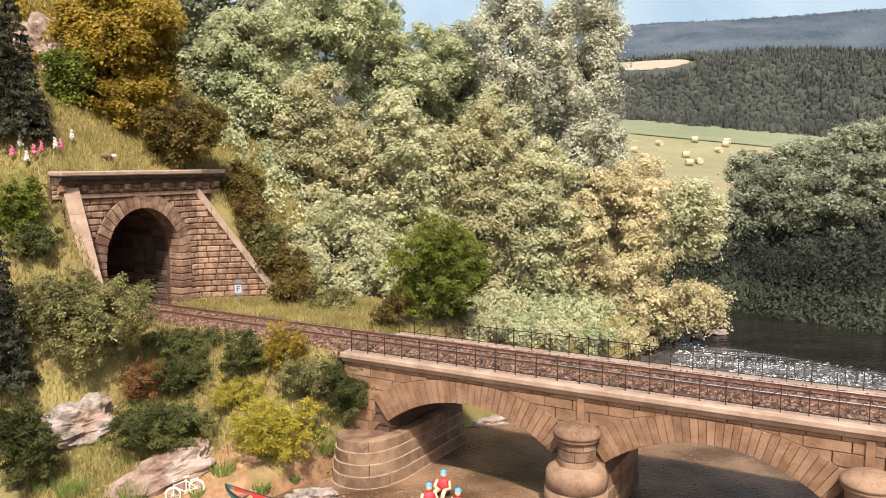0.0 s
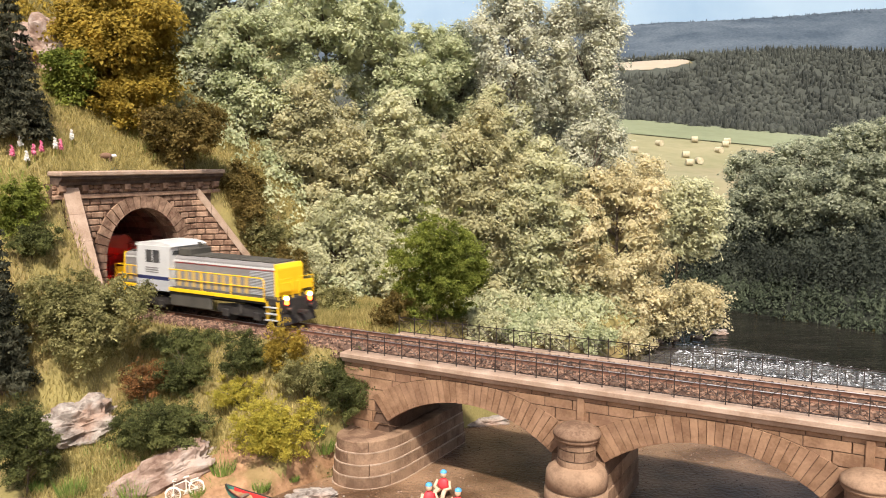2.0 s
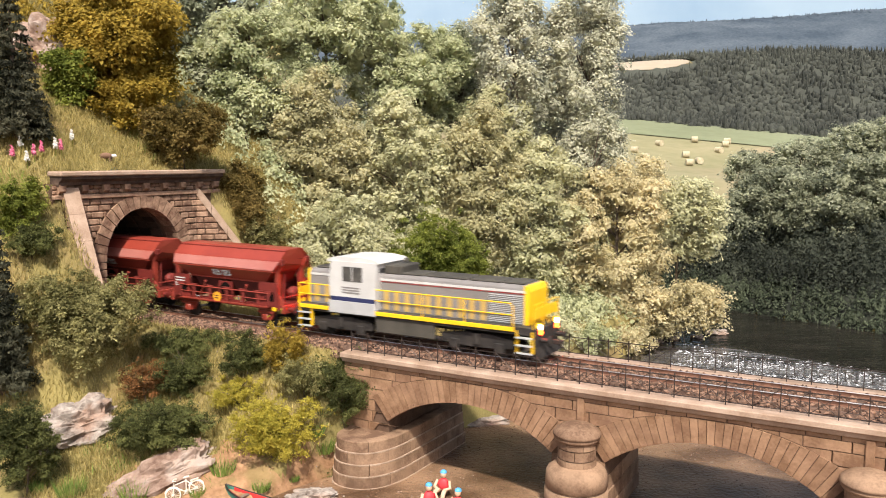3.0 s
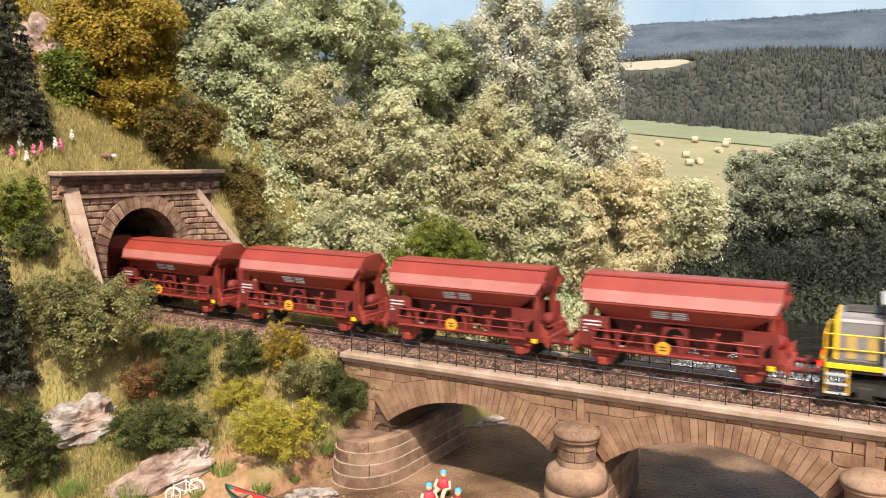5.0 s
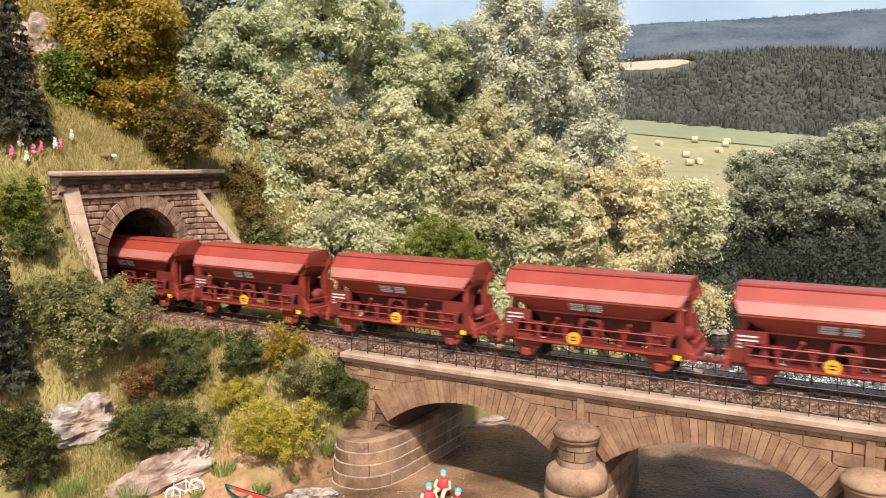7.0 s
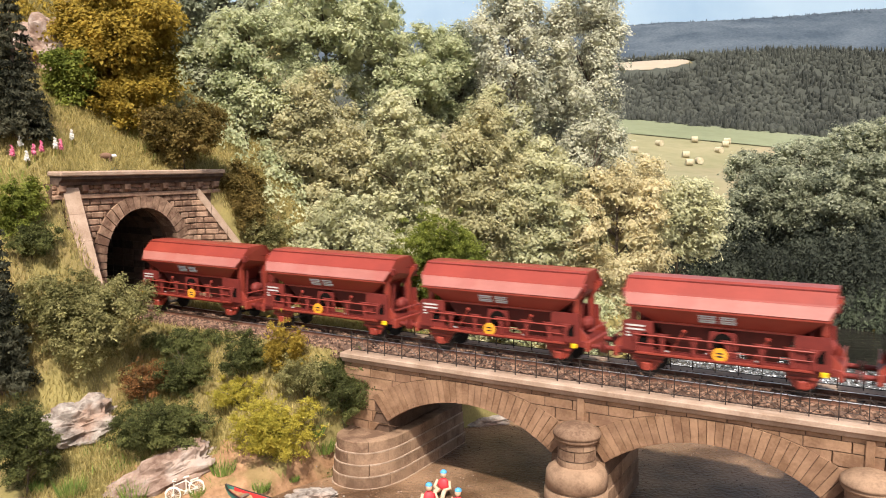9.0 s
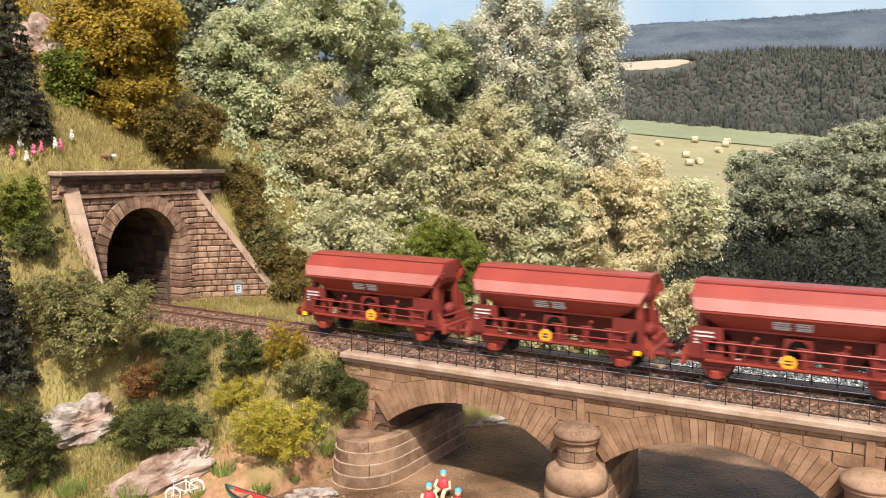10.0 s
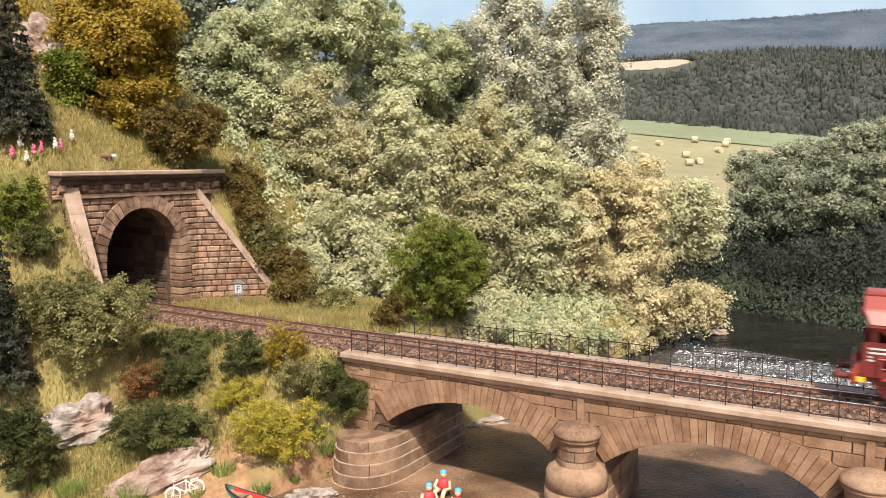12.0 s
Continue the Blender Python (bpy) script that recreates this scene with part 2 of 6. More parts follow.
# ---- mesh building ----
class Shape:
    def __init__(self):
        self.v, self.f = [], []

    def add(self, verts, faces):
        o = len(self.v)
        self.v += [tuple(p) for p in verts]
        self.f += [tuple(i + o for i in f) for f in faces]
        return self

    def box(self, x0, x1, y0, y1, z0, z1, b=0.0):
        """A box with chamfered edges."""
        if b <= 0:
            v = [(x, y, z) for x in (x0, x1) for y in (y0, y1) for z in (z0, z1)]
            return self.add(v, [(0, 1, 3, 2), (4, 6, 7, 5), (0, 4, 5, 1), (2, 3, 7, 6), (0, 2, 6, 4), (1, 5, 7, 3)])
        bm = bmesh.new()
        bmesh.ops.create_cube(bm, size=1)
        for p in bm.verts:
            p.co = Vector(((x0 + x1) / 2 + p.co.x * (x1 - x0), (y0 + y1) / 2 + p.co.y * (y1 - y0), (z0 + z1) / 2 + p.co.z * (z1 - z0)))
        bmesh.ops.bevel(bm, geom=bm.edges[:], offset=min(b, (x1 - x0) * 0.4, (y1 - y0) * 0.4, (z1 - z0) * 0.4), segments=1, affect="EDGES")
        return self.take(bm)

    def take(self, bm):
        bm.verts.index_update()
        self.add([p.co[:] for p in bm.verts], [[p.index for p in f.verts] for f in bm.faces])
        bm.free()
        return self

    def prism(self, poly, a0, a1, axis="y"):
        """A polygon drawn across an axis, drawn out from a0 to a1."""
        n = len(poly)
        put = {"y": lambda p, a: (p[0], a, p[1]), "x": lambda p, a: (a, p[0], p[1]), "z": lambda p, a: (p[0], p[1], a)}[axis]
        v = [put(p, a0) for p in poly] + [put(p, a1) for p in poly]
        f = [(i, (i + 1) % n, n + (i + 1) % n, n + i) for i in range(n)] + [tuple(range(n))[::-1], tuple(range(n, 2 * n))]
        return self.add(v, f)

    def loft(self, rings, cap=True):
        n = len(rings[0])
        v = [p for r in rings for p in r]
        f = [(k * n + i, k * n + (i + 1) % n, (k + 1) * n + (i + 1) % n, (k + 1) * n + i) for k in range(len(rings) - 1) for i in range(n)]
        if cap:
            f += [tuple(range(n))[::-1], tuple(range((len(rings) - 1) * n, len(rings) * n))]
        return self.add(v, f)

    def tube(self, pts, r, n=6, r1=None):
        pts = [Vector(p) for p in pts]
        r1 = r if r1 is None else r1
        rings = []
        for i, p in enumerate(pts):
            d = (pts[min(i + 1, len(pts) - 1)] - pts[max(i - 1, 0)]).normalized()
            a = d.cross(Vector((0, 0, 1)) if abs(d.z) < 0.9 else Vector((1, 0, 0))).normalized()
            c = d.cross(a)
            q = r + (r1 - r) * i / (len(pts) - 1)
            rings.append([p + a * (q * math.cos(t)) + c * (q * math.sin(t)) for t in [2 * math.pi * k / n for k in range(n)]])
        return self.loft(rings)

    def lathe(self, prof, n=24, c=(0, 0, 0), a0=0.0, a1=2 * math.pi):
        rings = [[(c[0] + r * math.cos(a0 + (a1 - a0) * k / n), c[1] + r * math.sin(a0 + (a1 - a0) * k / n), c[2] + z) for k in range(n)] for r, z in prof]
        return self.loft(rings)

    def ring(self, c, R, r, axis="y", n=24, m=6):
        pts = []
        for k in range(n):
            t = 2 * math.pi * k / n
            for j in range(m):
                u = 2 * math.pi * j / m
                q = R + r * math.cos(u)
                w = r * math.sin(u)
                p = {"y": (q * math.cos(t), w, q * math.sin(t)), "z": (q * math.cos(t), q * math.sin(t), w), "x": (w, q * math.cos(t), q * math.sin(t))}[axis]
                pts.append((c[0] + p[0], c[1] + p[1], c[2] + p[2]))
        f = [(k * m + j, ((k + 1) % n) * m + j, ((k + 1) % n) * m + (j + 1) % m, k * m + (j + 1) % m) for k in range(n) for j in range(m)]
        return self.add(pts, f)

    def ball(self, c, r, sx=1, sy=1, sz=1, sub=2, rough=0.0, freq=1.0):
        bm = bmesh.new()
        bmesh.ops.create_icosphere(bm, subdivisions=sub, radius=1)
        for p in bm.verts:
            q = p.co.normalized()
            k = 1 + rough * (noise.noise(q * freq + Vector(c)) + 0.5 * noise.noise(q * freq * 2.7 + Vector(c)))
            if sub > 3:
                k += rough * (0.30 * abs(noise.noise(Vector((q.x * 4, q.y * 4, q.z * 11)) + Vector((sx, sy, sz)))) + 0.10 * noise.noise(q * freq * 9))
            p.co = Vector((c[0] + q.x * r * sx * k, c[1] + q.y * r * sy * k, c[2] + q.z * r * sz * k))
        return self.take(bm)

    def disc(self, c, r, y0, y1, n=16, axis="y"):
        poly = [(c[0] + r * math.cos(2 * math.pi * k / n), c[1] + r * math.sin(2 * math.pi * k / n)) for k in range(n)]
        return self.prism(poly, y0, y1, axis)

    def mesh(self, name):
        me = bpy.data.meshes.new(name)
        me.from_pydata([(x * K, y * K, z * K) for x, y, z in self.v], [], self.f)
        me.validate()
        bm = bmesh.new()
        bm.from_mesh(me)
        bmesh.ops.recalc_face_normals(bm, faces=bm.faces[:])
        bm.to_mesh(me)
        bm.free()
        return me


def part(name, shape, material, parent=None, label="", smooth=False, m=None):
    me = shape if isinstance(shape, bpy.types.Mesh) else shape.mesh(name)
    if not me.materials:
        me.materials.append(material)
    if smooth:
        me.shade_smooth()
    ob = new(name, me)
    if parent is not None:
        ob.parent = parent
    if m is not None:
        ob.matrix_basis = m
    if label:
        tagged(ob, label)
    return ob


def thing(name, label, category, m=Matrix(), group="", kind=""):
    ob = new(name)
    ob.empty_display_size = 0.01
    ob.matrix_basis = m
    return tagged(ob, label, category, group, kind)


def blades_mesh(name, P, U, V, material, parent=None, m=None, cores=None):
    """Many small loose leaves or blades, pointed: centre P, half length U, half width V."""
    n = len(P)
    co = np.empty((n, 3, 3))
    co[:, 0], co[:, 1], co[:, 2] = P - U * 0.8 - V, P - U * 0.8 + V, P + U * 1.2
    if cores is not None:
        co = np.concatenate([co, cores])
        n = len(co)
    me = bpy.data.meshes.new(name)
    me.vertices.add(n * 3)
    me.vertices.foreach_set("co", (co * K).astype(np.float32).ravel())
    me.loops.add(n * 3)
    me.loops.foreach_set("vertex_index", np.arange(n * 3, dtype=np.int32))
    me.polygons.add(n)
    me.polygons.foreach_set("loop_start", np.arange(0, n * 3, 3, dtype=np.int32))
    me.update()
    me.validate()
    me.materials.append(material)
    return part(name, me, material, parent, m=m)


rng = np.random.default_rng(7)


def unit(n):
    v = rng.normal(size=(n, 3))
    return v / np.linalg.norm(v, axis=1)[:, None]


def leaves(name, clumps, per, size, material, parent, droop=0.0, up=0.35, slim=0.5):
    """Leaves over clumps (x, y, z, radius): most on the outside of each clump, facing out and up."""
    C = np.array(clumps)
    w = C[:, 3] ** 2
    per, size = per * 1.75, size * 0.86
    n = np.maximum(20, (per * w / w.mean()).astype(int))
    idx = np.repeat(np.arange(len(C)), n)
    d = unit(len(idx))
    d[:, 2] = np.where(rng.random(len(idx)) < 0.65, np.abs(d[:, 2]), d[:, 2])
    r = C[idx, 3] * (0.3 + 0.95 * rng.random(len(idx)) ** 0.6)
    P = C[idx, :3] + d * r[:, None] * np.array((1, 1, 0.85))
    nrm = d + unit(len(idx)) * 0.8 + np.array((0, 0, up))
    nrm /= np.linalg.norm(nrm, axis=1)[:, None]
    t = np.cross(nrm, unit(len(idx)))
    t[:, 2] -= droop
    t /= np.linalg.norm(t, axis=1)[:, None] + 1e-9
    b = np.cross(nrm, t)
    k = size * (0.55 + 0.9 * rng.random(len(idx)))[:, None] * 0.5
    return blades_mesh(name, P, t * k, b * k * slim * 2 * (0.7 + 0.5 * rng.random(len(idx)))[:, None], material, parent)


G = (1 + 5 ** 0.5) / 2
ICO = np.array([(a, b * G, 0) for a in (-1, 1) for b in (-1, 1)] + [(0, a, b * G) for a in (-1, 1) for b in (-1, 1)] + [(b * G, 0, a) for a in (-1, 1) for b in (-1, 1)], float) / math.sqrt(1 + G * G)
ICO_F = np.array([f for f in itertools.combinations(range(12), 3) if all(np.linalg.norm(ICO[i] - ICO[j]) < 1.1 for i, j in itertools.combinations(f, 2))])


def sprigs(name, lobes, count, size, material, parent, droop=0.0, slim=0.5, upright=0.0, core=0.6):
    """A crown of many small sprigs over its lobes (x, y, z, radius); each sprig holds a dozen leaves, with gaps between."""
    C = np.array(lobes)
    w = C[:, 3] ** 2
    per = 13
    ns = max(6, count // per)
    li = rng.choice(len(C), ns, p=w / w.sum())
    d = unit(ns)
    d[:, 2] = np.where(rng.random(ns) < 0.6, np.abs(d[:, 2]), d[:, 2])
    S = C[li, :3] + d * (C[li, 3] * (0.62 + 0.55 * rng.random(ns)))[:, None] * np.array((1, 1, 0.9))
    idx = np.repeat(np.arange(ns), per)
    m = len(idx)
    rad = size * (0.8 + 1.3 * rng.random(ns))[idx]
    off = rng.normal(size=(m, 3)) * rad[:, None]
    dd = d[idx]
    off -= 0.45 * (off * dd).sum(1)[:, None] * dd
    off[:, 2] *= 0.75 + 1.2 * upright
    off[:, 2] -= (0.35 + droop) * np.hypot(off[:, 0], off[:, 1]) * (1 - upright)
    P = S[idx] + off
    nrm = dd * 0.9 + unit(ns)[idx] * 0.35 + unit(m) * 0.32 + np.array((0, 0, 0.5))
    nrm /= np.linalg.norm(nrm, axis=1)[:, None]
    t = np.cross(nrm, unit(m)) + off / (rad[:, None] + 1e-9) * 0.35
    t[:, 2] += 1.1 * upright - droop - 0.3 * (1 - upright)
    t -= (t * nrm).sum(1)[:, None] * nrm
    t /= np.linalg.norm(t, axis=1)[:, None] + 1e-9
    k = size * (0.6 + 0.8 * rng.random(m))[:, None] * 0.5
    # leafy mass inside each lobe
    n = len(C)
    ico = ICO[None] * (1 + rng.uniform(-0.25, 0.25, (n, 12, 1))) * (C[:, 3] * core)[:, None, None] + C[:, None, :3]
    cores = ico[:, ICO_F].reshape(-1, 3, 3)
    return blades_mesh(name, P, t * k, np.cross(nrm, t) * k * slim * 2 * (0.7 + 0.5 * rng.random(m))[:, None], material, parent, cores=cores)


def plant(name, label, category, base, top, rx, ry, z0, material, size, per=220, clumps=26, group="", trunk=0.18, droop=0.0, lump=0.23, taper=0.0, slim=0.5, seed=0, upright=0.0, many=1.0):
    """A bush or tree: stem with limbs to the clumps of a crown between z0 and top; rx, ry: half widths."""
    rs = np.random.default_rng(seed + int(abs(base[0] * 31 + base[1] * 17)) )
    x, y, z = base
    ob = thing(name, label, category, Matrix.Translation(Vector(base) * K), group)
    hz, cz = (top - z0) / 2, (top + z0) / 2 - z
    cl = []
    total = int(clumps * per * 2.05 * many)
    clumps, lump = int(clumps * 2.2), lump * (0.8 if top - z0 > 6 else 0.9)
    low = category in ("bush", "plant")
    heads = [(0.55 * math.cos(k * 1.05 + rs.random()), 0.55 * math.sin(k * 1.05 + rs.random()), rs.uniform(-0.4, 0.42), rs.uniform(0.52, 0.78)) for k in range(6)] if low else [(0, 0, 0, 1)]
    for i in range(clumps):
        hx, hy, hh, hr = heads[i % len(heads)]
        d = rs.normal(size=3)
        d /= np.linalg.norm(d)
        q = 0.25 + 0.72 * rs.random() ** 0.45
        zz = d[2] * q
        wide = (1 - taper * (zz + 0.2)) * (0.8 + 0.35 * rs.random())
        cl.append(((hx + d[0] * q * wide * hr) * rx, (hy + d[1] * q * wide * hr) * ry, cz + (hh + zz * hr) * hz, lump * (rx * ry * hz) ** (1 / 3) * (0.6 + 0.75 * rs.random())))
    if low:
        # loose sprigs that break the outline
        for i in range(clumps):
            d = rs.normal(size=3)
            d /= np.linalg.norm(d)
            hx, hy, hh, hr = heads[i % len(heads)]
            q = hr * (0.95 + 0.5 * rs.random() ** 1.5)
            cl.append(((hx + d[0] * q) * rx, (hy + d[1] * q) * ry, cz + (hh + (abs(d[2]) if i % 3 else d[2] * 0.7) * q) * hz, lump * (rx * ry * hz) ** (1 / 3) * (0.2 + 0.32 * rs.random())))
        size, total = size * 0.92, int(total * 0.72)
        cl = [(a * 0.93, b * 0.93, c, r) for a, b, c, r in cl]
    wood = Shape()
    h = top - z
    lean = rs.normal(size=2) * 0.03 * h
    mid = lambda k: Vector((lean[0] * math.sin(k * 2.5), lean[1] * math.sin(k * 2.5), -0.3 + (h * 0.75 + 0.3) * k))
    wood.tube([mid(k / 5) for k in range(6)], trunk, 7, trunk * 0.25)
    for c in cl[:: max(1, len(cl) // 16)]:
        k = min(0.85, max(0.1, (c[2] - 0.35 * hz) / (h * 0.75)))
        a, e = mid(k), Vector(c[:3])
        wood.tube([a, a.lerp(e, 0.5) + Vector((0, 0, 0.12 * (e - a).length)), e], trunk * 0.4, 5, trunk * 0.08)
    part("trunk", wood, M_BARK, ob, smooth=True)
    sprigs("crown", cl, total, size * 0.7, material, ob, droop, slim, upright, 0.52 if category == "tree" else 0.42)
    return ob


def spruce(name, label, base, height, radius, group=""):
    x, y, z = base
    ob = thing(name, label, "conifer", Matrix.Translation(Vector(base) * K), group)
    part("trunk", Shape().tube([(0, 0, -0.3), (0, 0, height * 0.5), (0, 0, height)], 0.2, 7, 0.03), M_BARK, ob)
    cl = []
    tiers = int(height / 0.55)
    for i in range(tiers):
        k = i / tiers
        r = radius * (1 - k) ** 0.8 * (0.85 + 0.3 * rng.random())
        m = max(4, int(11 * (1 - k)))
        for j in range(m):
            a = 2 * math.pi * (j + rng.random()) / m
            for q in (0.35, 0.7, 0.95):
                cl.append((math.cos(a) * r * q, math.sin(a) * r * q, height * (0.06 + 0.92 * k) - 0.25 * q * r, 0.20 + 0.22 * r * 0.5))
    leaves("needles", cl, 30, 0.30, L_SPRUCE, ob, 0.5, slim=0.25)
    return ob


# ---- ground: bank, hill over the tunnel, river bed, far valley ----
def step(a, b, v):
    t = np.clip((v - a) / (b - a), 0, 1)
    return t * t * (3 - 2 * t)


def wave(x, y, f, a):
    return a * (np.sin(x * f + 1.3 * np.sin(y * f * 0.7)) * np.cos(y * f * 1.1 + 0.8 * np.sin(x * f * 0.6)))


def slant(x):
    return 0.35 * np.clip(x - 46, -12, 60)


def bank(x, y):
    """Distance in from the far bank's water line."""
    return y - 83 + 1.15 * np.clip(x - 29, -8, 13)


def height(x, y):
    s, n = to_sn(x, y)
    rough = wave(x, y, 0.9, 0.12) + wave(x + 5, y, 2.1, 0.06)
    q = np.clip((-12 - s) / 18, 0, 1)
    u = np.clip((-2.4 - n) / (6.0 + 9 * q), 0, 1)
    near = -0.5 - 5.75 * (1 - (1 - u) ** 1.8) + rough * np.clip(-n - 2.6, 0, 1)
    near = near - 7 * step(-14.4, -12.0, s)
    far = -0.45 + rough * 0.4 * np.clip(n - 3, 0, 1) - 7 * step(-13.8, -11.0, s - 0.30 * np.clip(n - 3, 0, 6) - 0.13 * np.maximum(n - 9, 0)) - 7 * step(37, 45, n) * step(-30, -22, s) - 3.0 * step(8, 22, n) * step(-30, -16, s)
    z = np.where(n < 0, near, far)
    # hill
    hill = 7.9 + 0.72 * (-31.6 - s)
    hill = np.where(s < -31.6, hill, 7.0 - 1.62 * (s + 31.0)) - 1.05 * np.maximum(0, -5.5 - n) + rough * 1.5
    hill = np.minimum(hill, 34 + rough) - 0.40 * np.maximum(0, n - 16)
    wing = 5.2 + 0.88 * (s + 31.0)
    on_hill = (s < -31.6) | (n < -5.3) | (n > wing)
    z = np.where(on_hill, np.maximum(z, hill), z)
    z = np.where(s < -31.6, np.maximum(z, np.where(np.abs(n) < 6.5, 7.7, -9)), z)
    z = np.maximum(z, -6.9 + 0.06 * rough)
    # far valley beyond the river: its bank draws nearer downstream, its slopes run aslant
    b = bank(x, y)
    q = y + slant(x)
    v = -6.9 + 2.6 * step(-0.5, 2.5, b) + 4.4 * step(3, 14, b) + 5.5 * step(92, 128, q) + 13.6 * step(124, 210, q) + 22.5 * step(205, 300, q) + (32.0 + 0.043 * np.clip(x - 80, -80, 140)) * step(300, 430, q)
    v = v + step(200, 260, q) * wave(x, y, 0.02, 2.0) - 0.11 * np.clip(x - 44, -10, 45) * step(95, 150, q) * (1 - step(215, 300, q))
    return np.where(b > -1, np.maximum(z, v), z)


def axis_points(lo, a, b, hi, fine, n):
    k = np.linspace(0, 1, n + 1)[1:] ** 2
    return np.concatenate([(a - (a - lo) * k)[::-1], np.arange(a, b, fine), b + (hi - b) * k])


def build_ground():
    xs, ys = axis_points(-420, -42, 48, 420, 0.6, 40), axis_points(-60, 31, 93, 520, 0.6, 46)
    X, Y = np.meshgrid(xs, ys)
    Z = height(X, Y)
    nx, ny = len(xs), len(ys)
    co = np.stack([X, Y, Z], -1).reshape(-1, 3) * K
    S, N = to_sn(X, Y)
    faces = []
    for j in range(ny - 1):
        for i in range(nx - 1):
            zz = Z[j:j + 2, i:i + 2]
            if zz.max() - zz.min() > 2.2 and abs(N[j, i]) < 3.5 and -33.5 < S[j, i] < -29:
                continue
            k = j * nx + i
            faces.append((k, k + 1, k + nx + 1, k + nx))
    me = bpy.data.meshes.new("ground")
    me.from_pydata(co.tolist(), [], faces)
    me.shade_smooth()
    ob = part("ground", me, M_GROUND)
    return tagged(ob, "grassy earth bank, hillside and river bed", "ground", kind="structure")


build_ground()


def water_material(name, dark, light, rough, spec, relief, waves, stretch=(0.55, 1.2)):
    m = bpy.data.materials.new(name)
    m.use_nodes = True
    N, L = m.node_tree.nodes, m.node_tree.links
    b = N["Principled BSDF"]
    tc, mp = N.new("ShaderNodeTexCoord"), N.new("ShaderNodeMapping")
    mp.inputs["Scale"].default_value = (stretch[0] / K, stretch[1] / K, 1 / K)
    L.new(tc.outputs["Object"], mp.inputs["Vector"])
    n1, n2 = N.new("ShaderNodeTexNoise"), N.new("ShaderNodeTexNoise")
    n1.inputs["Scale"].default_value, n1.inputs["Detail"].default_value = 0.35, 8
    n2.inputs["Scale"].default_value, n2.inputs["Detail"].default_value = waves, 2.5
    L.new(mp.outputs[0], n1.inputs["Vector"])
    L.new(mp.outputs[0], n2.inputs["Vector"])
    r = N.new("ShaderNodeValToRGB")
    r.color_ramp.elements[0].position, r.color_ramp.elements[1].position = 0.35, 0.65
    r.color_ramp.elements[0].color, r.color_ramp.elements[1].color = (*dark, 1), (*light, 1)
    L.new(n1.outputs["Fac"], r.inputs["Fac"])
    L.new(r.outputs["Color"], b.inputs["Base Color"])
    b.inputs["Roughness"].default_value, b.inputs["Specular IOR Level"].default_value = rough, spec
    bu = N.new("ShaderNodeBump")
    bu.inputs["Strength"].default_value, bu.inputs["Distance"].default_value = 1.0, relief * K
    L.new(n2.outputs["Fac"], bu.inputs["Height"])
    L.new(bu.outputs[0], b.inputs["Normal"])
    return m


M_SHALLOW = water_material("muddy_shallows", (0.085, 0.047, 0.025), (0.26, 0.16, 0.095), 0.42, 0.3, 0.10, 5.0, (1.0, 1.0))
M_DEEP = water_material("dark_river_water", (0.008, 0.007, 0.006), (0.02, 0.017, 0.014), 0.05, 0.35, 0.10, 1.6)
M_RIFFLE = water_material("broken_river_water", (0.03, 0.028, 0.025), (0.09, 0.085, 0.078), 0.12, 0.8, 0.7, 1.5)
# pale colour of the flecks that stand in for glints
M_GLINT = mat("painted_glint", (0.16, 0.165, 0.17), (0.50, 0.51, 0.52), 2.0, 0.35, bump=0, fine=4, island=0.6, spec=0.6)


def river():
    sh = Shape()
    far = [tp(s, 15.0 + 1.5 * math.sin(s * 0.35)) for s in range(-30, 130, 2)]
    sh.prism([(-60, -50), (200, -50), (200, far[-1].y)] + [(q.x, q.y) for q in reversed(far)] + [(-60, far[0].y)], -6.4, -6.18, "z")
    tagged(part("shallows", sh, M_SHALLOW), "muddy brown shallow river water under the bridge", "river", kind="structure")
    tagged(part("water", Shape().box(-70, 300, 20, 120, -6.45, -6.22), M_DEEP), "dark calm river water", "river", kind="structure")
    edge = [(15.5, 62.5), (19.5, 66.0), (23.4, 65.4), (32.0, 57.4), (48.0, 46.0), (60.0, 38.0), (60.0, 26.0), (40.0, 34.0), (28.0, 41.0), (20.0, 48.0), (14.0, 56.0)]
    tagged(part("riffle", Shape().prism(edge, -6.3, -6.19, "z"), M_RIFFLE), "broken rippled river water below the bridge", "river", kind="structure")
    # pale flecks painted as glints on the broken water, densest midstream
    r = np.random.default_rng(23)
    n = 6000
    q, w = r.random(n), r.normal(size=n) * 3.0
    X, Y = 18.0 + 34.0 * q, 62.5 - 25.5 * q + w
    X = X + 0.5 * w
    k = (r.random(n) < 0.25 + 0.75 * (np.sin(X * 0.9 + 2.2 * Y) + np.sin(Y * 1.7) > 0.1)) & (Y > 71.5 - 0.66 * X - 8) & (Y < 83.2 - 0.78 * X)
    P = np.stack([X, Y, np.full(n, -6.165)], -1)[k]
    m = len(P)
    U = np.stack([np.ones(m), 0.25 * r.normal(size=m), 0.04 * r.normal(size=m)], -1) * (0.04 + 0.11 * r.random(m) ** 2)[:, None]
    V = np.stack([np.zeros(m), np.full(m, 0.5), np.full(m, 0.75)], -1) * (0.015 + 0.03 * r.random(m))[:, None]
    tagged(blades_mesh("wave_crests", P, U, V, M_GLINT), "pale flecks painted as glints on the broken water", "river", kind="stuff")


river()


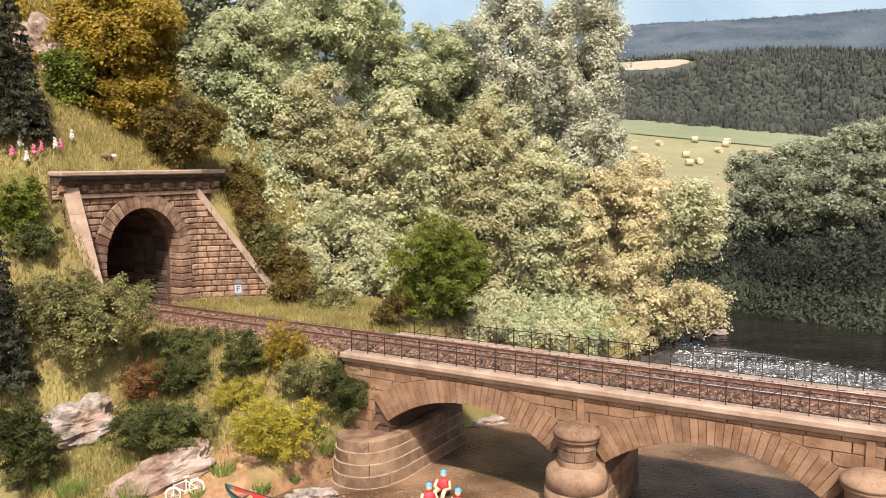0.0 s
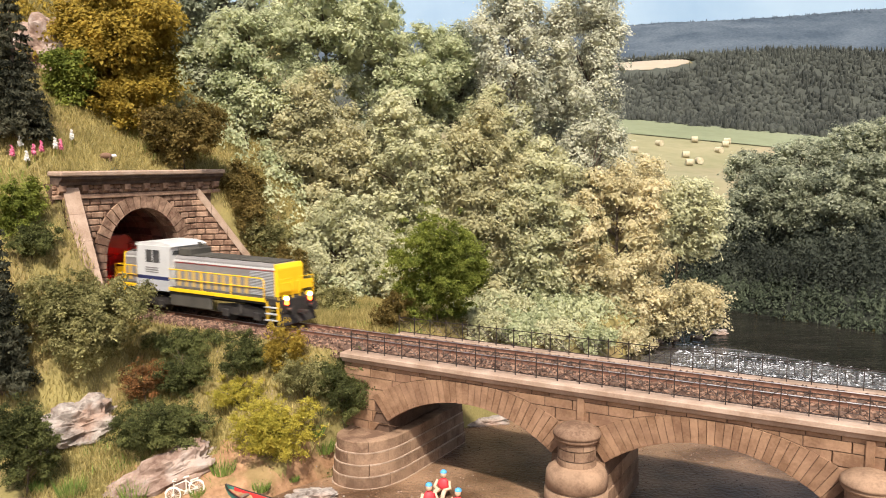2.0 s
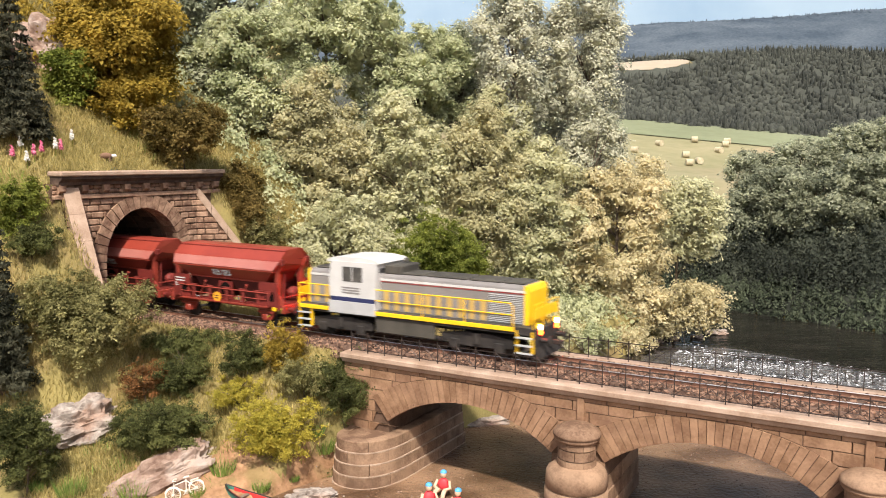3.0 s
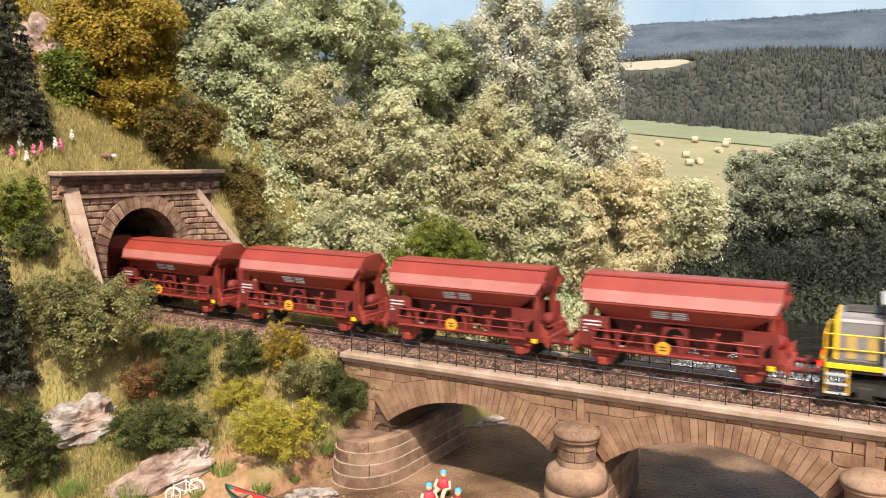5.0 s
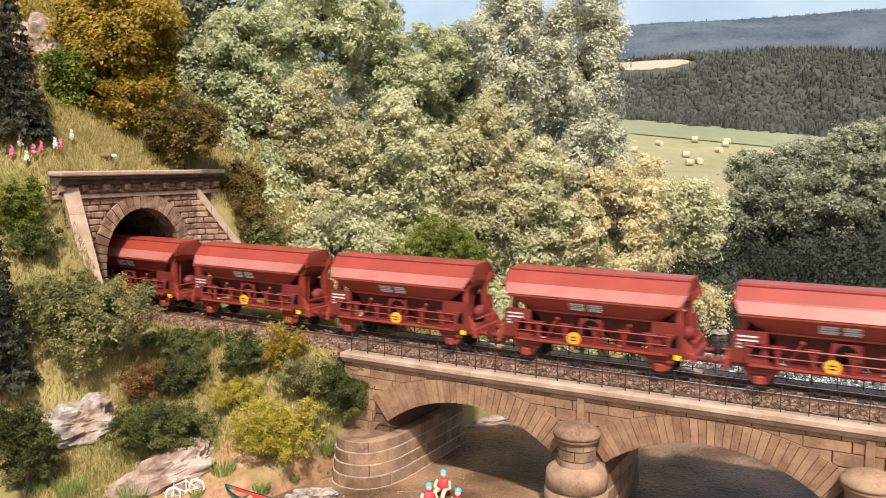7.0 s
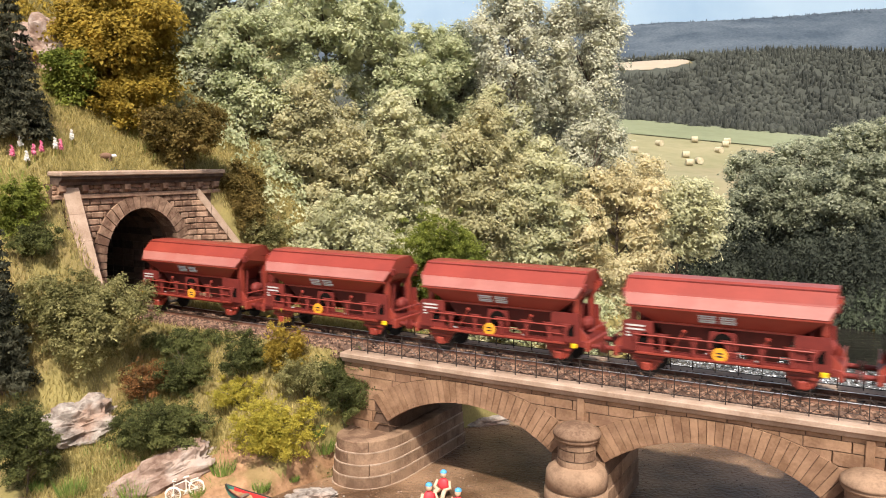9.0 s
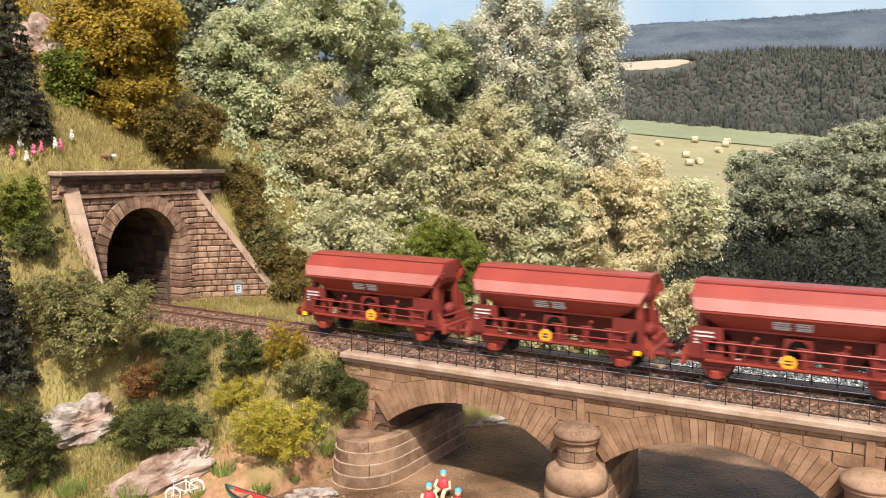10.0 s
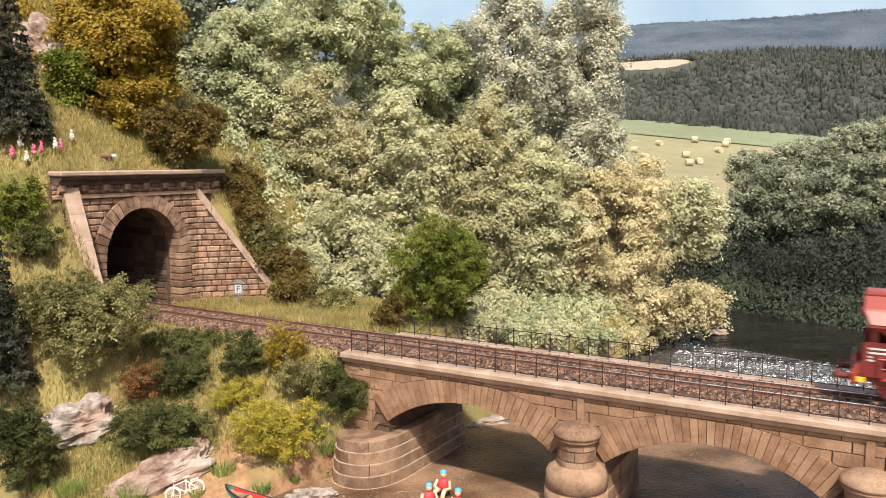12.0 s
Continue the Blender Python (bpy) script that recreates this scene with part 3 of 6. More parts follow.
def sky_board():
    pts = []
    for k in range(49):
        a = radians(-100 + 200 * k / 48)
        pts.append((640 * math.sin(a), 100 + 400 * math.cos(a)))
    sh = Shape()
    sh.add([(x, y, -40) for x, y in pts] + [(x, y, 330) for x, y in pts], [(k, k + 1, 50 + k, 49 + k) for k in range(48)])
    m = mat("painted_sky", (0.225, 0.325, 0.45), (0.31, 0.405, 0.51), 0.012, 0.95, bump=0, fine=0.03)
    tagged(part("backdrop", sh, m, smooth=True), "pale blue painted sky backdrop", "backdrop", kind="structure")


sky_board()


# ---- track ----
def along(sh, poly, s0, s1, ds):
    """Draws a cross-section (n, z) out along the track."""
    k = max(1, int(round((s1 - s0) / ds)))
    sh.loft([[tp(s0 + (s1 - s0) * i / k, n, z) for n, z in poly] for i in range(k + 1)])
    return sh


S_END, S_OUT = -165.0, 124.0
tagged(part("trackbed", along(Shape(), [(-2.0, -0.75), (-1.55, -0.2), (1.55, -0.2), (2.0, -0.75)], S_END, S_OUT, 2.0), M_BED), "brown gravel ballast bed", "ballast", kind="structure")
track = thing("railway_track", "single track with rusty rails on dark wooden sleepers", "track", kind="structure")
for g in (-0.7675, 0.7675):
    part("rail", along(Shape(), [(g - 0.07, -0.19), (g - 0.07, -0.17), (g - 0.02, -0.14), (g - 0.02, -0.05), (g - 0.04, -0.04), (g - 0.04, -0.012), (g + 0.04, -0.012), (g + 0.04, -0.04), (g + 0.02, -0.05), (g + 0.02, -0.14), (g + 0.07, -0.17), (g + 0.07, -0.19)], S_END, S_OUT, 1.5), M_RAIL, track)
    part("railhead", along(Shape(), [(g - 0.036, -0.012), (g - 0.03, 0.0), (g + 0.03, 0.0), (g + 0.036, -0.012)], S_END, S_OUT, 1.5), M_RAILTOP, track, "bright worn running surface")
sleeper = Shape().box(-0.13, 0.13, -1.3, 1.3, -0.33, -0.17, 0.02).mesh("sleeper")
for i in range(86):
    part("sleeper", sleeper, M_SLEEPER, track, m=tm(-38 + i * 0.63))


def pebbles(name, P, r, material, label, category, flat=0.7):
    """Loose stones: small uneven octahedra."""
    n = len(P)
    base = np.array([(1, 0, 0), (-1, 0, 0), (0, 1, 0), (0, -1, 0), (0, 0, 1), (0, 0, -1)], float)
    co = P[:, None, :] + base[None] * (r * (0.5 + rng.random((n, 6, 1)))) * np.array((1, 1, flat)) + rng.normal(size=(n, 6, 3)) * r * 0.2
    f = np.array([(0, 2, 4), (2, 1, 4), (1, 3, 4), (3, 0, 4), (2, 0, 5), (1, 2, 5), (3, 1, 5), (0, 3, 5)])
    me = bpy.data.meshes.new(name)
    me.from_pydata((co.reshape(-1, 3) * K).tolist(), [], (f[None] + 6 * np.arange(n)[:, None, None]).reshape(-1, 3).tolist())
    return tagged(part(name, me, material), label, category, kind="stuff")


def build_ballast():
    n = 14500
    s = rng.uniform(-36, 14, n)
    w = rng.uniform(-2.25, 2.25, n)
    z = np.where(np.abs(w) < 1.5, -0.2, -0.2 - (np.abs(w) - 1.5) * 0.75)
    keep = (np.abs(np.abs(w) - 0.7675) > 0.13)
    P = np.array([tp(a, b, c) for a, b, c in zip(s[keep], w[keep], z[keep])])
    pebbles("ballast_stones", P, 0.095, M_BALLAST, "loose reddish-brown ballast stones along the rails", "ballast")


build_ballast()

# ---- tunnel ----
OPEN = [(-2.78, -0.75)] + [(-2.78, z) for z in (0.9, 2.0)] + [(2.8 * math.cos(a) * 1.0, 3.0 + 3.14 * math.sin(a)) for a in [math.pi - math.pi * k / 16 for k in range(17)]] + [(2.78, 2.0), (2.78, 0.9), (2.78, -0.75)]


def tunnel_lining():
    sh = Shape()
    prev = None
    for i in range(46):
        s = -32.2 - i * 3.0
        ring = [tp(s, n, z) for n, z in OPEN]
        if prev is not None:
            m = len(ring)
            sh.add(prev + ring, [(k, k + 1, m + k + 1, m + k) for k in range(m - 1)])
        prev = ring
    sh.add(prev, [tuple(range(len(prev)))])
    tagged(part("tunnel_wall", sh, M_LINING), "stone lining of the tunnel, its darkness put in the colour", "tunnel", kind="structure")


tunnel_lining()
PW = -31.0
portal = thing("tunnel_portal", "reddish-brown stone tunnel portal with an arched opening and heavy cornice", "tunnel portal", tm(PW))
# local: x out of the hill, y across (far side positive), z up
body = Shape()
outer = [(-6.0, -0.9), (-6.0, 7.7), (6.1, 7.7), (6.1, -0.9)]
hole = OPEN
polyv = [(0.0, a, b) for a, b in outer + hole]
bm = bmesh.new()
vs = [bm.verts.new(p) for p in polyv]
es = [bm.edges.new((vs[i], vs[i + 1])) for i in range(3)]
es += [bm.edges.new((vs[4 + i], vs[5 + i])) for i in range(len(hole) - 1)]
es += [bm.edges.new((vs[0], vs[4])), bm.edges.new((vs[3], vs[-1]))]
bmesh.ops.triangle_fill(bm, edges=es, use_beauty=True)
ext = bmesh.ops.extrude_face_region(bm, geom=bm.faces[:])
for p in ext["geom"]:
    if isinstance(p, bmesh.types.BMVert):
        p.co.x -= 1.3
part("wall", body.take(bm), M_JOINT, portal)
part("moulding", Shape().prism([(-0.5, 7.62), (0.30, 7.62), (0.34, 7.80), (0.62, 7.98), (0.62, 8.14), (-0.5, 8.14)], -5.75, 6.2, "y"), M_VAULT, portal)
part("cornice", Shape().box(-0.6, 0.74, -5.85, 6.3, 8.14, 8.42, 0.06), M_COPING, portal, "broad weathered cornice slab")
part("string_course", Shape().box(-0.4, 0.2, -6.0, 6.3, 6.82, 7.08, 0.04), M_PORTAL, portal)
corbel = Shape().prism([(0.0, 7.12), (0.12, 7.12), (0.34, 7.3), (0.34, 7.62), (0.0, 7.62)], -0.2, 0.2, "y").mesh("corbel")
for i in range(9):
    part("corbel", corbel, M_PORTAL, portal, m=Matrix.Translation(Vector((0, -5.5 + i * 1.42, 0)) * K))
random.seed(11)


def in_open(y, z, g=0.0):
    return abs(y) < 2.78 + g and z < 3.0 or z >= 3.0 and (y / (2.8 + g)) ** 2 + ((z - 3.0) / (3.14 + g)) ** 2 < 1


def facing(parent, y0, y1, zlist, top_of, material, gap=0.022, wmin=0.62, wmax=0.9, proud=0.085, skip=None, name="stone"):
    """Courses of ashlar blocks on a wall in the plane x=0, each a block of its own."""
    for z0, z1 in zlist:
        y = y0 - random.random() * 0.6
        while y < y1:
            w = random.uniform(wmin, wmax)
            a, b = max(y, y0), min(y + w, y1)
            y += w
            t = top_of((a + b) / 2)
            if b - a < 0.15 or z1 > t + 0.02:
                if z0 > t - 0.15 or b - a < 0.15:
                    continue
            zt = min(z1, t)
            if skip and (skip(a, (z0 + zt) / 2) and skip(b, (z0 + zt) / 2)):
                continue
            if skip and skip((a + b) / 2, (z0 + zt) / 2):
                while skip(a, (z0 + zt) / 2) and a < b:
                    a += 0.06
                while skip(b, (z0 + zt) / 2) and b > a:
                    b -= 0.06
            if b - a < 0.12:
                continue
            part(name, Shape().box(-0.05, proud + random.uniform(-0.015, 0.02), a + gap, b - gap, z0 + gap, zt - gap, 0.055), material, parent)


courses = [(-0.6 + i * 0.39, -0.6 + (i + 1) * 0.39) for i in range(19)]
facing(portal, -5.0, 5.0, courses, lambda y: 6.82, M_PORTAL, skip=lambda y, z: in_open(y, z, 0.85))
facing(portal, -6.0, 6.1, [(7.1, 7.36), (7.36, 7.62)], lambda y: 7.62, M_PORTAL, wmin=0.5, wmax=0.8)
# arch ring
for side in (-1, 1):
    for k in range(8):
        z0, z1 = -0.7 + k * 0.4625, -0.7 + (k + 1) * 0.4625
        part("voussoir", Shape().box(-1.0, 0.12 + random.uniform(0, 0.04), min(side * 2.76, side * 3.62), max(side * 2.76, side * 3.62), z0 + 0.025, z1 - 0.025, 0.04), M_PORTAL, portal)
for k in range(21):
    a0, a1 = math.pi * k / 21 + 0.008, math.pi * (k + 1) / 21 - 0.008
    R1 = 0.88 if k != 10 else 0.98
    poly = [(2.77 * math.cos(a0), 3.0 + 3.1 * math.sin(a0)), ((2.77 + R1) * math.cos(a0), 3.0 + (3.1 + R1) * math.sin(a0)), ((2.77 + R1) * math.cos(a1), 3.0 + (3.1 + R1) * math.sin(a1)), (2.77 * math.cos(a1), 3.0 + 3.1 * math.sin(a1))]
    part("voussoir", Shape().prism(poly, -1.0, 0.13 + random.uniform(0, 0.05), "x"), M_PORTAL, portal)
# reveal stones of the near depth of the vault
for side in (-1, 1):
    for k in range(9):
        for j in range(8):
            part("stone", Shape().box(-1.3 - (j + 1) * 1.1 + 0.03, -1.3 - j * 1.1 - 0.03, min(side * 2.72, side * 2.9), max(side * 2.72, side * 2.9), -0.7 + k * 0.41 + 0.02, -0.7 + (k + 1) * 0.41 - 0.02, 0.03), M_VAULT, portal)


for k in range(18):
    a0, a1 = math.pi * k / 18 + 0.006, math.pi * (k + 1) / 18 - 0.006
    for j in range(8):
        poly = [(r * math.cos(a), 3.0 + (r + 0.34) * math.sin(a)) for r, a in ((2.72, a0), (2.9, a0), (2.9, a1), (2.72, a1))]
        part("stone", Shape().prism(poly, -1.3 - (j + 1) * 1.1 + 0.03, -1.3 - j * 1.1 - 0.03, "x"), M_VAULT, portal)


def wing_wall(m, length, top0, drop, label):
    """A wing wall that falls away from the portal: local y along it, x its face."""
    ob = thing("wing_wall", label, "retaining wall", m)
    zt = lambda y: top0 - drop * y / length
    part("core", Shape().prism([(0, -0.9), (length, -0.9), (length, zt(length)), (0, top0)], -0.9, 0.0, "x"), M_JOINT, ob)
    facing(ob, 0.0, length, courses, lambda y: zt(y) - 0.1, M_PORTAL)
    for k in range(5):
        a, b = length * k / 5 + 0.01, length * (k + 1) / 5 - 0.01
        part("coping", Shape().prism([(a, zt(a) - 0.15), (b, zt(b) - 0.15), (b, zt(b) + 0.55), (a, zt(a) + 0.55)], -0.78, 0.14, "x"), M_COPING, ob)
    part("end_block", Shape().box(-0.9, 0.12, length - 0.5, length + 0.55, -0.9, 0.25, 0.06), M_PORTAL, ob)
    return ob


w0, w1 = tp(-31.0, 4.3), tp(-27.6, 7.9)
d = w1 - w0
wing_wall(Matrix.Translation(w0 * K) @ Matrix.Rotation(math.atan2(d.y, d.x) - math.pi / 2, 4, "Z"), d.length, 6.95, 7.0, "sloping stone wing wall with pale coping")
w0, w1 = tp(-30.9, -5.25), tp(-27.3, -6.0)
d = w1 - w0
wing_wall(Matrix.Translation(w0 * K) @ Matrix.Rotation(math.atan2(d.y, d.x) - math.pi / 2, 4, "Z"), d.length, 6.95, 7.4, "sloping stone wing wall half sunk in the grass")

# ---- bridge ----
bridge = thing("stone_bridge", "sandstone railway bridge with segmental arches and round cutwaters", "bridge", kind="structure")
B0, B1, NF = -13.4, 124.0, 2.5
SPR, RISE, HALF = -3.45, 1.5, 4.2
RAD = (HALF ** 2 + RISE ** 2) / (2 * RISE)
CENTRES = [-6.58 + 10.78 * k for k in range(12)]
ARC = math.asin(HALF / RAD)


def soffit(s):
    for c in CENTRES:
        if abs(s - c) < HALF:
            return SPR + RISE - RAD + math.sqrt(RAD ** 2 - (s - c) ** 2)
    return -7.2


def spandrel():
    sh = Shape()
    cuts = sorted({B0, B1, *[c + HALF * k / 12 for c in CENTRES for k in range(-12, 13)]})
    for a, b in zip(cuts, cuts[1:]):
        mid = (a + b) / 2
        inside = any(abs(mid - c) < HALF for c in CENTRES)
        za, zb = (soffit(a) if inside and soffit(a) > -7 else SPR if inside else -7.2), (soffit(b) if inside and soffit(b) > -7 else SPR if inside else -7.2)
        w = NF if inside else NF - 0.06
        v = [tp(a, -w, za), tp(b, -w, zb), tp(b, -w, -0.75), tp(a, -w, -0.75), tp(a, w, za), tp(b, w, zb), tp(b, w, -0.75), tp(a, w, -0.75)]
        sh.add(v, [(0, 1, 2, 3), (5, 4, 7, 6), (0, 4, 5, 1), (3, 2, 6, 7), (0, 3, 7, 4), (1, 5, 6, 2)])
    return sh


part("arch_body", spandrel(), M_JOINT, bridge)
for side in (-1, 1):
    part("coping", along(Shape(), [(side * 1.95, -0.78), (side * 1.95, -0.30), (side * 2.78, -0.30), (side * 2.82, -0.34), (side * 2.82, -0.52), (side * 2.78, -0.56), (side * 2.72, -0.58), (side * 2.66, -0.74), (side * 2.6, -0.78)], B0, B1, 0.8), M_COPING, bridge, "pale flat coping slab with moulded edge")
random.seed(5)


def face_stone(poly, proud):
    sh = Shape()
    c = (sum(p[0] for p in poly) / len(poly), sum(p[1] for p in poly) / len(poly))
    ins = [(p[0] + (c[0] - p[0]) * 0.03, p[1] + (c[1] - p[1]) * 0.03) for p in poly]
    rings = [[tp(a, -(NF - 0.05), z) for a, z in poly], [tp(a, -(NF + proud - 0.03), z) for a, z in poly], [tp(a, -(NF + proud), z) for a, z in ins]]
    part("stone", sh.loft(rings), M_STONE, bridge)


NV = 31


def ring_depth(a):
    return 1.0 + 0.9 * abs(math.sin(a)) ** 1.5


for c in CENTRES[:3]:
    for k in range(NV):
        if c > 13 and k > 3:
            continue
        a0, a1 = -ARC + 2 * ARC * k / NV, -ARC + 2 * ARC * (k + 1) / NV
        g = 0.0014
        top = []
        for a in (a0 + g, a1 - g):
            L = ring_depth(a)
            zt = SPR + RISE - RAD + (RAD + L) * math.cos(a)
            top.append((c + (RAD + L) * math.sin(a), min(zt, -0.98)))
        bot = [(c + RAD * math.sin(a), SPR + RISE - RAD + RAD * math.cos(a)) for a in (a0 + g, a1 - g)]
        face_stone([bot[0], bot[1], top[1], top[0]], 0.045 + random.uniform(-0.012, 0.012))


def over_arch(s):
    best = -7.2
    for c in CENTRES:
        if abs(s - c) < HALF + 0.75:
            a = math.asin(max(-1, min(1, (s - c) / (RAD + 1.2))))
            L = ring_depth(a) + 0.03
            best = max(best, SPR + RISE - RAD + (RAD + L) * math.cos(a))
    return best


zc = [(-0.98, -0.79), (-1.40, -0.99), (-1.95, -1.41), (-2.5, -1.96), (-3.05, -2.51), (-3.6, -3.06), (-4.05, -3.61)]
for i, (z0, z1) in enumerate(zc):
    s = B0 + 0.02
    while s < 13.5:
        w = random.uniform(0.7, 1.9)
        a, b = s + 0.02, s + w - 0.02
        s += w
        lows = [(a + (b - a) * k / 6, min(z1 - 0.015, max(z0 + 0.015, over_arch(a + (b - a) * k / 6)))) for k in range(7)]
        if max(z1 - z for _, z in lows) < 0.1:
            continue
        face_stone(lows + [(b, z1 - 0.015), (a, z1 - 0.015)], 0.03 + random.uniform(-0.012, 0.012))


def course_wall(parent, outline, z0, z1, rows, material, blk=1.35, step_out=0.05, pale=False):
    """Courses of long blocks along a plan outline (s, n), each wider than the one above it."""
    for r in range(rows):
        za, zb = z1 - (z1 - z0) * (r + 1) / rows, z1 - (z1 - z0) * r / rows
        pts = [tp(a, n) for a, n in outline]
        cum = [0.0]
        for p, q in zip(pts, pts[1:]):
            cum.append(cum[-1] + (q - p).length)
        at = lambda l: next((pts[i].lerp(pts[i + 1], (l - cum[i]) / max(1e-6, cum[i + 1] - cum[i])) for i in range(len(pts) - 1) if l <= cum[i + 1] + 1e-6), pts[-1])
        l = -blk * 0.5 * (r % 2)
        while l < cum[-1] - 0.1:
            a, b = max(0, l) + 0.012, min(l + blk, cum[-1]) - 0.012
            l += blk
            if b - a < 0.1:
                continue
            k = max(1, int((b - a) / 0.35))
            ls = [a + (b - a) * i / k for i in range(k + 1)]
            front = []
            for q in ls:
                p = at(q)
                t = (at(min(q + 0.05, cum[-1])) - at(max(q - 0.05, 0))).normalized()
                nv = Vector((t.y, -t.x, 0)) * (step_out * (r + 0.5))
                front.append((p + nv, p - Vector((t.y, -t.x, 0)) * 0.5))
            sh = Shape()
            sh.loft([[f + Vector((0, 0, za + 0.03)), f + Vector((0, 0, zb - 0.05)), f.lerp(g, 0.08) + Vector((0, 0, zb - 0.012)), g + Vector((0, 0, zb - 0.012)), g + Vector((0, 0, za + 0.03))] for f, g in front])
            part("stone", sh, material, parent)
            if r and pale:
                part("joint", Shape().loft([[f + Vector((0, 0, zb - 0.014)), f + Vector((0, 0, zb + 0.032)), g + Vector((0, 0, zb + 0.032)), g + Vector((0, 0, zb - 0.014))] for f, g in front]), M_LIGHTJOINT, parent)


def abutment():
    ob = thing("bridge_abutment", "rounded stone abutment of long blocks with pale joints", "abutment")
    out = [(-13.0, -2.2), (-13.0, -3.0)] + [(-11.85 - 1.15 * math.cos(a), -3.2 - 1.25 * math.sin(a)) for a in [math.pi / 2 * k / 6 for k in range(7)]] + [(-11.3, -4.4), (-10.85, -4.15), (-10.5, -3.7), (-10.25, -3.0), (-10.15, -2.3), (-10.12, -1.0), (-10.1, 1.0), (-10.1, 3.6)]
    core = [(a + (-11.7 - a) * 0.08, n + (-1.0 - n) * 0.05) for a, n in out] + [(-13.0, 3.6)]
    sh = Shape()
    sh.loft([[tp(a, n, z) for a, n in core] for z in (-7.2, -4.02)])
    part("core", sh, M_PIER, ob)
    course_wall(ob, out, -6.75, -3.98, 5, M_PIER, 2.0, 0.07, True)


abutment()


def pier(c):
    ob = thing("bridge_pier", "stone bridge pier with a round domed cutwater", "pier", group="bridge piers")
    a0, a1 = c - 1.17, c + 1.17
    core = [(a0 + 0.12, -2.4), (a1 - 0.12, -2.4), (a1 - 0.12, 2.4), (a0 + 0.12, 2.4)]
    part("core", Shape().loft([[tp(a, n, z) for a, n in core] for z in (-7.2, SPR)]), M_JOINT, ob)
    course_wall(ob, [(a1, -2.5), (a1, 2.5)], -6.9, SPR, 5, M_PIER, 1.6, 0.03)
    course_wall(ob, [(a0, 2.5), (a0, -2.5)], -6.9, SPR, 5, M_PIER, 1.6, 0.03)
    m = tm(c + 0.15, -3.05)
    part("dome", Shape().lathe([(0.0, -1.72), (0.35, -1.74), (0.7, -1.86), (0.93, -2.02), (1.0, -2.14), (1.0, -2.22), (0.92, -2.26), (0.96, -2.32), (0.90, -2.42), (0.82, -2.46)], 28), M_PIER, ob, smooth=True, m=m, label="pale domed cap stone")
    for r, (z0, z1, rad) in enumerate([(-2.75, -2.45, 0.80), (-3.18, -2.77, 0.80), (-3.6, -3.20, 0.82)]):
        for k in range(7):
            t0, t1 = 2 * math.pi * (k + 0.5 * (r % 2)) / 7 + 0.012, 2 * math.pi * (k + 1 + 0.5 * (r % 2)) / 7 - 0.012
            ring = lambda q, z: [(q * math.cos(t0 + (t1 - t0) * i / 4), q * math.sin(t0 + (t1 - t0) * i / 4), z) for i in range(5)]
            poly = [(rad * math.cos(t0 + (t1 - t0) * i / 4), rad * math.sin(t0 + (t1 - t0) * i / 4)) for i in range(5)] + [(0.3 * math.cos(t1), 0.3 * math.sin(t1)), (0.3 * math.cos(t0), 0.3 * math.sin(t0))]
            part("stone", Shape().prism(poly, z0 + 0.015, z1 - 0.015, "z"), M_PIER, ob, m=m)
    part("plinth", Shape().lathe([(0.75, -3.45), (0.98, -3.5), (1.2, -3.68), (1.28, -3.85), (1.3, -4.4), (1.22, -4.43), (1.22, -4.47), (1.33, -4.5), (1.35, -5.3), (1.3, -5.34), (1.4, -5.4), (1.42, -7.2)], 32), M_PIER, ob, smooth=True, m=m)
    part("pilaster", Shape().box(-0.16, 0.16, -0.12, 0.05, -3.0, -0.8, 0.03), M_STONE, ob, m=tm(c + 0.1, -2.5))
    return ob


for c in [-1.19 + 10.78 * k for k in range(11)]:
    pier(c)


def railing(n, s0, count, label):
    ob = thing("railing", label, "railing", group="bridge railings")
    post = Shape().box(-0.02, 0.02, -0.02, 0.02, -0.05, 0.97, 0.0).lathe([(0.0, 1.03), (0.032, 1.0), (0.032, 0.96)], 6).mesh("post")
    D = 0.985
    pan = Shape().box(0.02, D - 0.02, -0.015, 0.015, 0.87, 0.905).box(0.02, D - 0.02, -0.015, 0.015, 0.10, 0.135)
    t = 0.012
    for (xa, za, xb, zb) in ((0.03, 0.13, D - 0.03, 0.87), (0.03, 0.87, D - 0.03, 0.13)):
        pan.tube([(xa, 0, za), (xb, 0, zb)], t, 4)
    for xa in (0.30, D - 0.30):
        pan.tube([(xa, 0, 0.32), (xa, 0, 0.68)], t, 4)
    pan.tube([(0.30, 0, 0.32), (D - 0.30, 0, 0.32)], t, 4).tube([(0.30, 0, 0.68), (D - 0.30, 0, 0.68)], t, 4)
    pan = pan.mesh("lattice_panel")
    for i in range(count):
        m = tm(s0 + i * D, n, -0.30)
        part("post", post, M_IRON, ob, m=m)
        if i < count - 1:
            part("lattice_panel", pan, M_IRON, ob, m=m)


railing(-2.33, -13.06, 138, "thin dark iron lattice railing along the bridge")
railing(2.39, -13.34, 138, "thin dark iron lattice railing along the far side of the bridge")


